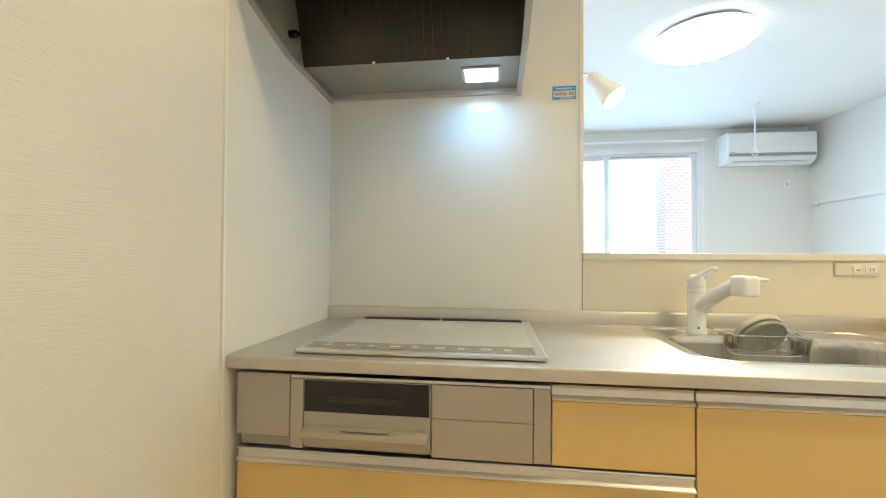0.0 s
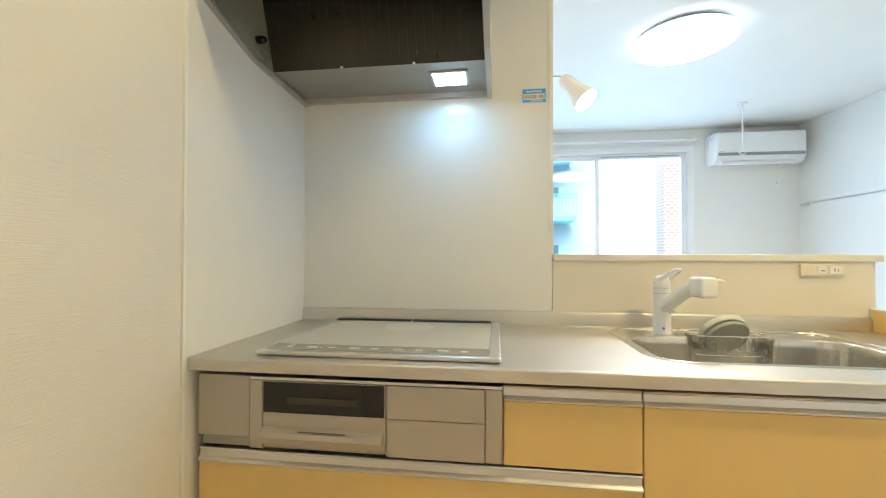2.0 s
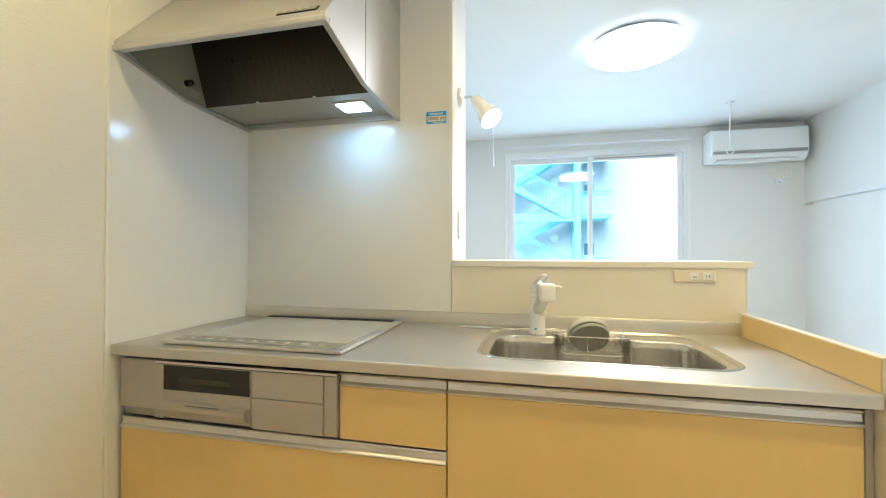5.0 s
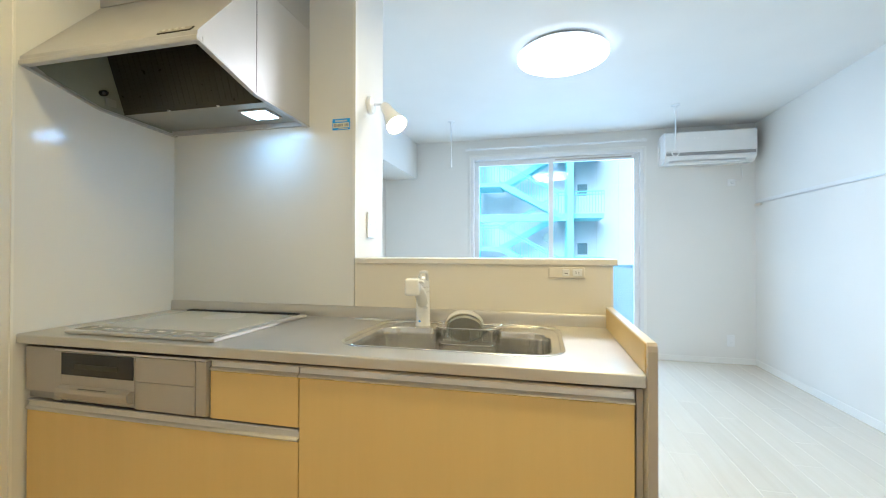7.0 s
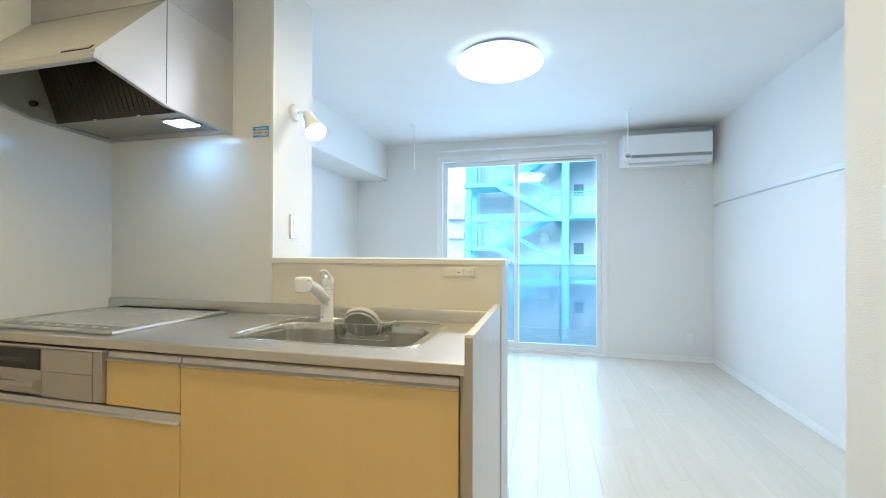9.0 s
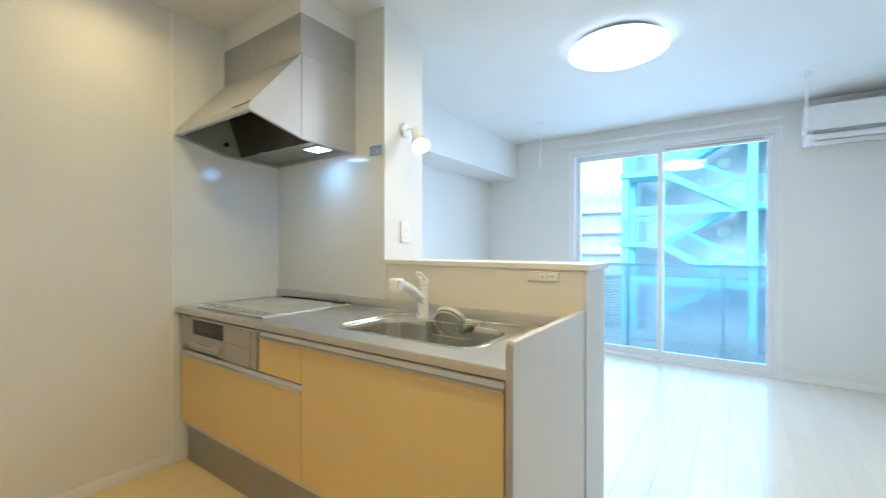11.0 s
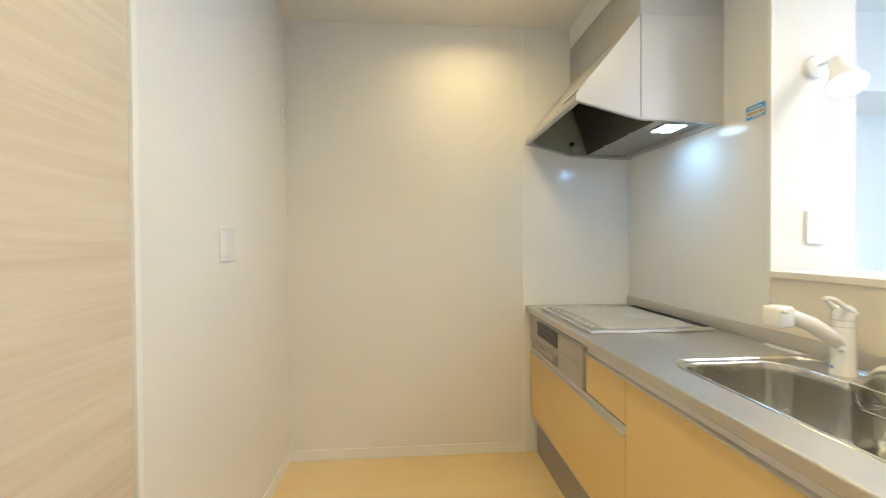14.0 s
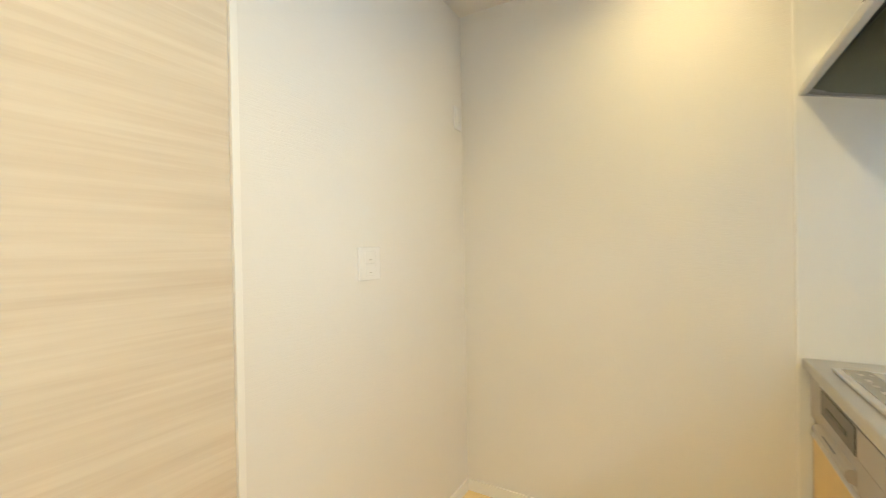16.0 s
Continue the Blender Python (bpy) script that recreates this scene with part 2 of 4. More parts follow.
def part(name, bm, material, parent=None, label="", smooth=False):
    me = bpy.data.meshes.new(name)
    bm.normal_update()
    bm.to_mesh(me)
    bm.free()
    me.materials.append(material)
    if smooth:
        for p in me.polygons:
            p.use_smooth = True
        me.set_sharp_from_angle(angle=radians(35))
    ob = new(name, me)
    if parent:
        bpy.context.view_layer.update()
        ob.parent = parent
        ob.matrix_parent_inverse = parent_chain(parent).inverted()
    if label:
        ob["label"] = label
    return ob


def parent_chain(ob):
    m = ob.matrix_basis.copy()
    if ob.parent:
        m = parent_chain(ob.parent) @ ob.matrix_parent_inverse @ m
    return m


def box(x0, x1, y0, y1, z0, z1, bevel=0.0, bm=None, segments=2):
    out = bm if bm is not None else bmesh.new()
    made = bmesh.ops.create_cube(out, size=1.0, matrix=Matrix.LocRotScale(((x0 + x1) / 2, (y0 + y1) / 2, (z0 + z1) / 2), None, (x1 - x0, y1 - y0, z1 - z0)))
    if bevel:
        edges = list({e for v in made["verts"] for e in v.link_edges})
        bmesh.ops.bevel(out, geom=edges, offset=bevel, segments=segments, profile=0.5, affect="EDGES")
    return out


def cyl(p, q, r0, r1=None, n=24, bm=None, caps=True):
    """A cylinder or cone from p to q."""
    out = bm if bm is not None else bmesh.new()
    p, q = Vector(p), Vector(q)
    m = Matrix.Translation((p + q) / 2) @ (q - p).to_track_quat("Z", "Y").to_matrix().to_4x4()
    bmesh.ops.create_cone(out, cap_ends=caps, segments=n, radius1=r0, radius2=r0 if r1 is None else r1, depth=(q - p).length, matrix=m)
    return out


def lathe(profile, m=None, n=32, bm=None):
    """A turned body: profile of (radius, height) about z, placed by m."""
    out = bm if bm is not None else bmesh.new()
    m = m or Matrix()
    rings = []
    for r, z in profile:
        if r < 1e-6:
            rings.append([out.verts.new(m @ Vector((0, 0, z)))])
        else:
            rings.append([out.verts.new(m @ Vector((r * math.cos(2 * math.pi * k / n), r * math.sin(2 * math.pi * k / n), z))) for k in range(n)])
    for a, b in zip(rings, rings[1:]):
        for k in range(n):
            if len(a) == 1:
                out.faces.new((a[0], b[k], b[(k + 1) % n]))
            elif len(b) == 1:
                out.faces.new((a[k], a[(k + 1) % n], b[0]))
            else:
                out.faces.new((a[k], a[(k + 1) % n], b[(k + 1) % n], b[k]))
    bmesh.ops.recalc_face_normals(out, faces=out.faces[:])
    return out


def tube(points, r, n=10, bm=None):
    """A round wire or pipe through points."""
    out = bm if bm is not None else bmesh.new()
    pts = [Vector(p) for p in points]
    rings = []
    up = Vector((0, 0, 1))
    for i, p in enumerate(pts):
        d = (pts[min(i + 1, len(pts) - 1)] - pts[max(i - 1, 0)]).normalized()
        ref = up if abs(d.dot(up)) < 0.95 else Vector((1, 0, 0))
        a = d.cross(ref).normalized()
        b = d.cross(a).normalized()
        rr = r[i] if isinstance(r, (list, tuple)) else r
        rings.append([out.verts.new(p + rr * (math.cos(2 * math.pi * k / n) * a + math.sin(2 * math.pi * k / n) * b)) for k in range(n)])
    for a, b in zip(rings, rings[1:]):
        for k in range(n):
            out.faces.new((a[k], a[(k + 1) % n], b[(k + 1) % n], b[k]))
    out.faces.new(rings[0])
    out.faces.new(rings[-1])
    bmesh.ops.recalc_face_normals(out, faces=out.faces[:])
    return out


def prism(outline, x0, x1, axis="x", bm=None):
    """A body with a flat outline of (a, b), drawn out along an axis."""
    out = bm if bm is not None else bmesh.new()
    put = {"x": lambda a, b, c: (c, a, b), "y": lambda a, b, c: (a, c, b), "z": lambda a, b, c: (a, b, c)}[axis]
    lo = [out.verts.new(put(a, b, x0)) for a, b in outline]
    hi = [out.verts.new(put(a, b, x1)) for a, b in outline]
    n = len(lo)
    out.faces.new(lo)
    out.faces.new(hi)
    for k in range(n):
        out.faces.new((lo[k], lo[(k + 1) % n], hi[(k + 1) % n], hi[k]))
    bmesh.ops.recalc_face_normals(out, faces=out.faces[:])
    return out


def rounded(cx, cy, w, h, r, seg=6):
    """Points of a rounded rectangle."""
    pts = []
    for sx, sy, a0 in ((1, 1, 0), (-1, 1, 90), (-1, -1, 180), (1, -1, 270)):
        for k in range(seg + 1):
            a = radians(a0 + 90 * k / seg)
            pts.append((cx + sx * (w / 2 - r) + r * math.cos(a), cy + sy * (h / 2 - r) + r * math.sin(a)))
    return pts


def structure(name, bm, material, label, category, smooth=False):
    return tagged(part(name, bm, material, None, "", smooth), label, category, "", "structure")


# ---- the large structure ----
EAST, NORTH, SOUTH, WEST = 3.856, 3.13, -1.968, -0.12
HOOK_R, HOOK_L = (2.911, 2.38), (0.87, 2.38)
HALF = 0.27
structure("wall_west", box(-0.12, 0.0, SOUTH - 0.1, 0.0, 0, CEIL), M_WALL, "cream ribbed vinyl wallpaper wall beside the kitchen counter", "wall")
structure("wall_kitchen", box(-0.24, 0.962, 0.004, 0.325, 0, CEIL), M_WALL, "white papered wall stub behind the cooker", "wall")
structure("wall_recess", box(WEST - 0.12, WEST, 0.325, NORTH, 0, CEIL), M_WALL, "white papered living room wall under a beam", "wall")
structure("ceiling_beam", box(WEST, 0.28, 0.325, NORTH, 2.02, CEIL), M_WALL, "white boxed ceiling beam along the living room wall", "beam")
nw = box(WEST, 0.945, NORTH, NORTH + 0.14, 0, CEIL)
box(2.811, EAST, NORTH, NORTH + 0.14, 0, CEIL, bm=nw)
box(0.945, 2.811, NORTH, NORTH + 0.14, 2.243, CEIL, bm=nw)
structure("wall_north", nw, M_WALL, "white papered wall round the sliding window", "wall")
structure("wall_east", box(EAST, EAST + 0.12, -0.43, NORTH + 0.14, 0, CEIL), M_WALL, "white papered long wall with a picture rail", "wall")
BLOCK_X, BLOCK_Y = 2.91, -0.43
structure("wall_switches", box(BLOCK_X, EAST + 0.12, SOUTH - 0.1, BLOCK_Y, 0, CEIL), M_WALL, "cream ribbed wall that carries the door phone and switches", "wall")
sw = box(0.0, 1.266, SOUTH - 0.12, SOUTH, 0, CEIL)
box(2.06, BLOCK_X, SOUTH - 0.12, SOUTH, 0, CEIL, bm=sw)
box(1.266, 2.06, SOUTH - 0.12, SOUTH, 2.06, CEIL, bm=sw)
structure("wall_south", sw, M_WALL, "cream ribbed wallpaper wall beside the wooden door", "wall")
structure("ceiling", box(-0.24, EAST + 0.12, SOUTH - 0.12, NORTH + 0.14, CEIL, CEIL + 0.1), M_CEIL, "white papered ceiling", "ceiling")
structure("soffit", box(0.0, 0.742, -0.36, 0.004, 2.327, CEIL), M_WALL, "white papered box above the hood cover", "soffit")
structure("half_wall", box(0.962, 2.02, 0.004, HALF, 0, 1.083), M_WALL, "white papered half wall behind the sink", "wall")
ledge = structure("ledge", box(0.968, 2.034, -0.012, HALF + 0.012, 1.083, 1.107, 0.003), M_SILL, "pale laminate ledge on top of the half wall", "ledge")
panel = structure("splash_panel_back", box(0.0, 0.962, -0.003, 0.004, 0.86, CEIL), M_PANEL, "glossy white kitchen panel behind the cooker", "wall panel")
structure("splash_panel_side", box(0.0, 0.004, -0.636, -0.003, 0.0, CEIL), M_PANEL, "glossy white kitchen panel on the side wall", "wall panel")
structure("splash_panel_sink", box(0.965, 2.010, -0.003, 0.004, 0.86, 1.083), M_CREAMPANEL, "cream glossy panel between worktop and ledge", "wall panel")
structure("trim", box(0.0, 0.007, -0.642, -0.634, 0.0, CEIL), M_TRIM, "cream edging strip of the side panel", "trim")
structure("trim_corner", box(0.954, 0.968, -0.006, 0.004, 1.107, CEIL), M_TRIM, "cream edging strip at the wall's corner", "trim")
for nm, b in (("baseboard", (0.0, 0.008, SOUTH, -0.642, 0, 0.06)), ("baseboard_south", (0.008, 1.244, SOUTH, SOUTH + 0.008, 0, 0.06)),
              ("baseboard_north", (2.815, EAST, NORTH - 0.008, NORTH, 0, 0.06)), ("baseboard_east", (EAST - 0.008, EAST, BLOCK_Y, NORTH - 0.008, 0, 0.06)),
              ("baseboard_block", (BLOCK_X - 0.008, BLOCK_X, SOUTH, BLOCK_Y, 0, 0.06)), ("baseboard_half", (2.02, 2.027, 0.004, HALF, 0, 0.06)),
              ("baseboard_recess", (WEST, WEST + 0.008, 0.33, NORTH, 0, 0.06))):
    structure(nm, box(*b, 0.002), M_TRIM, "low white baseboard at the foot of the wall", "baseboard")

# sliding window
win = thing("window_1", "white framed sliding balcony window of two tall panes", "window", kind="structure", at=(1.89, NORTH, 0))
WX0, WX1, WZ = 0.945, 2.811, 2.243
fr = box(WX0, WX0 + 0.035, NORTH - 0.012, NORTH + 0.13, 0.0, WZ)
box(WX1 - 0.035, WX1, NORTH - 0.012, NORTH + 0.13, 0.0, WZ, bm=fr)
box(WX0 + 0.035, WX1 - 0.035, NORTH - 0.012, NORTH + 0.13, WZ - 0.035, WZ, bm=fr)
box(WX0 + 0.035, WX1 - 0.035, NORTH - 0.012, NORTH + 0.13, 0.0, 0.03, bm=fr)
part("window_frame", fr, M_SASH, win)
cas = box(WX0 - 0.028, WX0 - 0.001, NORTH - 0.011, NORTH - 0.0005, 0.0, WZ + 0.028, 0.002)
box(WX1 + 0.001, WX1 + 0.028, NORTH - 0.011, NORTH - 0.0005, 0.0, WZ + 0.028, 0.002, bm=cas)
box(WX0 - 0.001, WX1 + 0.001, NORTH - 0.011, NORTH - 0.0005, WZ + 0.001, WZ + 0.028, 0.002, bm=cas)
part("casing", cas, M_TRIM, win)


def sash(x0, x1, y):
    s = box(x0, x0 + 0.05, y, y + 0.03, 0.03, WZ - 0.035, 0.002)
    box(x1 - 0.05, x1, y, y + 0.03, 0.03, WZ - 0.035, 0.002, bm=s)
    box(x0 + 0.05, x1 - 0.05, y, y + 0.03, 0.03, 0.10, 0.002, bm=s)
    box(x0 + 0.05, x1 - 0.05, y, y + 0.03, WZ - 0.09, WZ - 0.035, 0.002, bm=s)
    ob = part("sash", s, M_SASH, win)
    pane = part("pane", box(x0 + 0.05, x1 - 0.05, y + 0.012, y + 0.016, 0.10, WZ - 0.09), M_GLASS, ob)
    pane.visible_shadow = False
    return ob


sash(WX0 + 0.035, 1.885, NORTH + 0.075)
front_sash = sash(1.83, WX1 - 0.035, NORTH + 0.035)
part("vent_strip", box(1.90, WX1 - 0.11, NORTH + 0.030, NORTH + 0.036, WZ - 0.070, WZ - 0.056, 0.001), M_SILVER, front_sash, "thin grey ventilation strip")
part("latch", box(1.842, 1.866, NORTH + 0.018, NORTH + 0.036, 0.98, 1.06, 0.004), M_WHITE, front_sash)

# ---- kitchen: worktop and sink ----
TOP = 0.85
worktop = thing("worktop", "brushed stainless steel worktop with a raised back edge", "worktop", at=(1.0, -0.3, 0.81))
SX0, SX1, SY0, SY1 = 1.163, 1.790, -0.500, -0.158  # basin
RX0, RX1, RY0, RY1 = 1.131, 1.824, -0.517, -0.036  # rim round basin and tap deck
PX0, PX1, PY = 1.362, 1.612, -0.068  # drain pocket behind the basin
SX, SY = 1.476, -0.30


def rim_outline(d):
    return rounded((RX0 + RX1) / 2, (RY0 + RY1) / 2, RX1 - RX0 - 2 * d, RY1 - RY0 - 2 * d, 0.095 - d, 8)


def arc(cx, cy, r, a0, a1, seg):
    return [(cx + r * math.cos(radians(a0 + (a1 - a0) * k / seg)), cy + r * math.sin(radians(a0 + (a1 - a0) * k / seg))) for k in range(seg + 1)]


def basin_outline(d):
    """The basin with the drain pocket at its back, drawn in by d."""
    x0, x1, y0, y1, p0, p1, py = SX0 + d, SX1 - d, SY0 + d, SY1 - d, PX0 + d, PX1 - d, PY - d
    r, rp, rc = max(0.085 - d, 0.01), max(0.040 - d, 0.004), 0.012 + d
    return (arc(x1 - r, y1 - r, r, 0, 90, 8) + arc(p1 + rc, y1 + rc, rc, 270, 180, 5) + arc(p1 - rp, py - rp, rp, 0, 90, 6)
            + arc(p0 + rp, py - rp, rp, 90, 180, 6) + arc(p0 - rc, y1 + rc, rc, 0, -90, 5) + arc(x0 + r, y1 - r, r, 90, 180, 8)
            + arc(x0 + r, y0 + r, r, 180, 270, 8) + arc(x1 - r, y0 + r, r, 270, 360, 8))


def sheet(loops):
    """A flat sheet between an outer and an inner loop of points."""
    out = bmesh.new()
    edges = []
    for loop in loops:
        vs = [out.verts.new(p) for p in loop]
        edges += [out.edges.new((vs[k], vs[(k + 1) % len(vs)])) for k in range(len(vs))]
    bmesh.ops.triangle_fill(out, use_beauty=True, use_dissolve=False, edges=edges)
    bmesh.ops.recalc_face_normals(out, faces=out.faces[:])
    for f in out.faces:
        if f.normal.z < 0:
            f.normal_flip()
    return out


def skin(rings, bm=None):
    """A skin over rings of points, ring after ring."""
    out = bm if bm is not None else bmesh.new()
    vs = [[out.verts.new(p) for p in ring] for ring in rings]
    for a, b in zip(vs, vs[1:]):
        for k in range(len(a)):
            out.faces.new((a[k], a[(k + 1) % len(a)], b[(k + 1) % len(a)], b[k]))
    return out


outer = [(0.006, -0.612), (1.991, -0.612), (1.991, -0.018), (0.006, -0.018)]
wt = sheet([[(x, y, TOP) for x, y in outer], [(x, y, TOP) for x, y in rim_outline(0.004)]])
part("top", wt, M_STEEL, worktop)
edge_outline = ([(-0.612, 0.85)] + [(-0.619 - 0.006 * math.sin(radians(15 * k)), 0.844 + 0.006 * math.cos(radians(15 * k))) for k in range(7)]
                + [(-0.625, 0.820), (-0.6235, 0.8185), (-0.608, 0.8185), (-0.608, 0.848)])
part("front_edge", prism(edge_outline, 0.006, 1.991), M_STEEL, worktop)
part("upstand", prism([(-0.018, 0.85), (-0.018, 0.890), (-0.014, 0.897), (-0.008, 0.898), (-0.004, 0.898), (-0.004, 0.85)], 0.006, 1.991), M_STEEL, worktop, smooth=True)
sink = thing("sink", "stainless steel sink basin let into the worktop", "sink", at=(SX, SY, 0.66))
bead = skin([[(x, y, TOP + z) for x, y in rim_outline(d)] for d, z in ((0.0, 0.0004), (0.002, 0.0022), (0.005, 0.0030), (0.009, 0.0028), (0.012, 0.0010), (0.014, -0.0022), (0.016, -0.003))])
bmesh.ops.recalc_face_normals(bead, faces=bead.faces[:])
part("rim", bead, M_BASIN, sink, "raised bright steel rim", True)
part("deck", sheet([[(x, y, TOP - 0.003) for x, y in rim_outline(0.0158)], [(x, y, TOP - 0.003) for x, y in basin_outline(-0.0002)]]), M_BASIN, sink, "flat tap deck")
sb = skin([[(x, y, z) for x, y in basin_outline(d)] for d, z in ((0.0, TOP - 0.003), (0.002, TOP - 0.0035), (0.0045, TOP - 0.006), (0.006, TOP - 0.010), (0.008, TOP - 0.03),
                                                               (0.016, 0.712), (0.020, 0.695), (0.027, 0.683), (0.036, 0.676), (0.05, 0.672))])
bottom = [v for v in sb.verts if v.co.z < 0.6725]
sb.faces.new(bottom)
bmesh.ops.recalc_face_normals(sb, faces=sb.faces[:])
bmesh.ops.reverse_faces(sb, faces=sb.faces[:])
part("basin", sb, M_BASIN, sink, smooth=True)
part("drain", lathe([(0.0, 0.672), (0.055, 0.672), (0.07, 0.674), (0.075, 0.671)], Matrix.Translation((1.487, -0.165, 0))), M_DARK, sink)

# ---- kitchen: base units ----
FY = -0.602  # front of the doors


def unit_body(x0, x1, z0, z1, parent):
    # body coloured as the shade seen through the joints of the fronts
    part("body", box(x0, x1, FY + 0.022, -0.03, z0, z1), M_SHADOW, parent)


def front(x0, x1, z0, z1, parent, grip=0.034):
    """A maple front with its aluminium grip rail along the top."""
    ob = part("front_panel", box(x0, x1, FY, FY + 0.02, z0, z1 - grip - 0.002, 0.0015), M_MAPLE, parent)
    prof = [(FY + 0.02, z1 - grip), (FY - 0.004, z1 - grip), (FY - 0.006, z1 - grip + 0.004), (FY - 0.003, z1 - grip + 0.008), (FY + 0.004, z1 - grip + 0.011), (FY + 0.006, z1 - 0.008), (FY - 0.001, z1 - 0.003), (FY + 0.001, z1), (FY + 0.02, z1)]
    part("grip_rail", prism(prof, x0, x1), M_ALU, ob, "brushed aluminium grip rail", True)


low = thing("drawer_unit", "wide maple drawer under the cooker with an aluminium grip", "drawer unit", at=(0.55, -0.3, 0.23))
unit_body(0.01, 1.075, 0.232, 0.60, low)
front(0.022, 1.0775, 0.236, 0.622, low)
small = thing("drawer_unit", "small maple drawer with an aluminium grip rail", "drawer unit", at=(0.93, -0.3, 0.63))
unit_body(0.777, 1.075, 0.632, 0.806, small)
front(0.778, 1.0775, 0.627, 0.807, small)
sinkcab = thing("sink_cabinet", "wide maple front under the sink with aluminium grip", "cabinet", at=(1.53, -0.3, 0.23))
unit_body(1.08, 1.975, 0.232, 0.60, sinkcab)
front(1.081, 1.972, 0.236, 0.807, sinkcab)
gap = thing("filler_strip", "beige filler strip beside the sink cabinet", "filler", at=(1.985, -0.3, 0))
part("strip", box(1.976, 1.991, FY + 0.004, FY + 0.02, 0.02, 0.81), M_SILVER, gap)
kick = thing("kickboard", "grey metallic kickboard under the base units", "kickboard", at=(1.0, -0.55, 0))
part("board", box(0.03, 1.075, -0.566, -0.55, 0.002, 0.205, 0.001), M_KICK, kick)
part("board", box(1.078, 1.975, -0.566, -0.55, 0.002, 0.205, 0.001), M_KICK, kick)
part("rail", box(0.03, 1.975, -0.59, -0.56, 0.207, 0.230, 0.002), M_ALU, kick, "pale metal rail along the top")
endp = thing("end_panel", "pale laminate end panel at the counter's open side", "end panel", at=(2.01, -0.3, 0))
ep = prism([(-0.632, 0.0), (-0.632, 0.905), (-0.629, 0.917), (-0.620, 0.923), (-0.03, 0.927), (-0.004, 0.927), (-0.004, 0.0)], 1.993, 2.015)
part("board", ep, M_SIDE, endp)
part("edge_strip", prism([(-0.6335, 0.0), (-0.6335, 0.905), (-0.6305, 0.918), (-0.6210, 0.9245), (-0.6200, 0.9235), (-0.6292, 0.917), (-0.6321, 0.905), (-0.6321, 0.0)], 1.9935, 2.0145), M_EDGE, endp, "brownish grey edge band")

# ---- kitchen: cooker ----
hob = thing("induction_hob", "silver framed glass induction hob set into the worktop", "hob", at=(0.47, -0.31, TOP))
HX0, HX1, HY0, HY1 = 0.158, 0.772, -0.582, -0.062
HT = TOP + 0.013
part("frame", box(HX0, HX1, HY0, HY1, TOP + 0.001, HT, 0.004), M_ALU, hob)
part("seal", box(HX0 + 0.027, HX1 - 0.027, HY0 + 0.020, HY1 - 0.030, HT - 0.003, HT + 0.0006), M_KICK, hob, "dark joint round the glass")
part("glass", box(HX0 + 0.030, HX1 - 0.030, HY0 + 0.086, HY1 - 0.040, HT - 0.003, HT + 0.0015, 0.0008), M_HOBGLASS, hob, "pale grey glass plate")
part("heating_zone", lathe([(0.0, HT + 0.0010), (0.080, HT + 0.0010), (0.080, HT + 0.0017), (0.0, HT + 0.0017)], pose(0.474, -0.20, 0), 48), M_ZONE, hob, "faint pale heating zone")
ctl = part("control_strip", box(HX0 + 0.016, HX1 - 0.026, HY0 + 0.018, HY0 + 0.084, HT - 0.003, HT + 0.0012, 0.0005), M_CTL, hob, "grey touch control strip")
for k in range(9):
    x = HX0 + 0.06 + k * 0.057
    part("touch_mark", box(x, x + (0.026 if k % 2 else 0.017), HY0 + 0.042, HY0 + 0.054, HT + 0.0010, HT + 0.0016), M_EDGE, ctl)
for x0, x1 in ((0.176, 0.455), (0.461, 0.742)):
    vent = part("vent_grille", box(x0, x1, HY1 - 0.034, HY1 - 0.004, TOP + 0.008, HT + 0.004, 0.002), M_DARK, hob, "black exhaust vent")
    for k in range(12):
        xx = x0 + 0.012 + k * (x1 - x0 - 0.024) / 12
        part("slat", box(xx, xx + 0.012, HY1 - 0.033, HY1 - 0.009, HT + 0.0035, HT + 0.0050), M_DARK, vent)

oven = thing("grill_unit", "silver built-in grill and control front under the hob", "grill", at=(0.47, -0.3, 0.63))
part("body", box(0.16, 0.776, FY + 0.004, -0.03, 0.630, 0.806), M_KICK, oven)
OY = -0.617
part("top_bar", box(0.166, 0.774, OY + 0.003, FY + 0.03, 0.800, 0.807, 0.001), M_ALU, oven)
part("side_strip", box(0.166, 0.198, OY + 0.002, FY + 0.02, 0.634, 0.799, 0.002), M_SILVER, oven)
part("side_strip", box(0.737, 0.774, OY + 0.002, FY + 0.02, 0.634, 0.799, 0.002), M_SILVER, oven)
gd = part("grill_door", box(0.200, 0.506, OY, FY + 0.02, 0.642, 0.799, 0.003), M_SILVER, oven, "silver grill door with dark window")
part("window", box(0.203, 0.503, OY - 0.0025, OY + 0.004, 0.724, 0.797, 0.001), M_BLACK, gd, "dark glass grill window")
part("inner_rack", box(0.262, 0.440, OY - 0.0035, OY - 0.002, 0.747, 0.762, 0.0005), M_FILTER, gd)
gh = prism([(OY, 0.650), (OY - 0.016, 0.656), (OY - 0.024, 0.672), (OY - 0.022, 0.684), (OY - 0.012, 0.690), (OY, 0.690)], 0.204, 0.502)
part("handle", gh, M_SILVER, gd, "broad moulded handle", True)
part("slot", box(0.300, 0.415, OY - 0.0215, OY - 0.018, 0.6880, 0.6892), M_INK, gd)
part("upper_flap", box(0.508, 0.735, OY, FY + 0.02, 0.7225, 0.799, 0.0015), M_SILVER, oven)
part("lower_flap", box(0.508, 0.735, OY, FY + 0.02, 0.634, 0.7215, 0.0015), M_SILVER, oven)
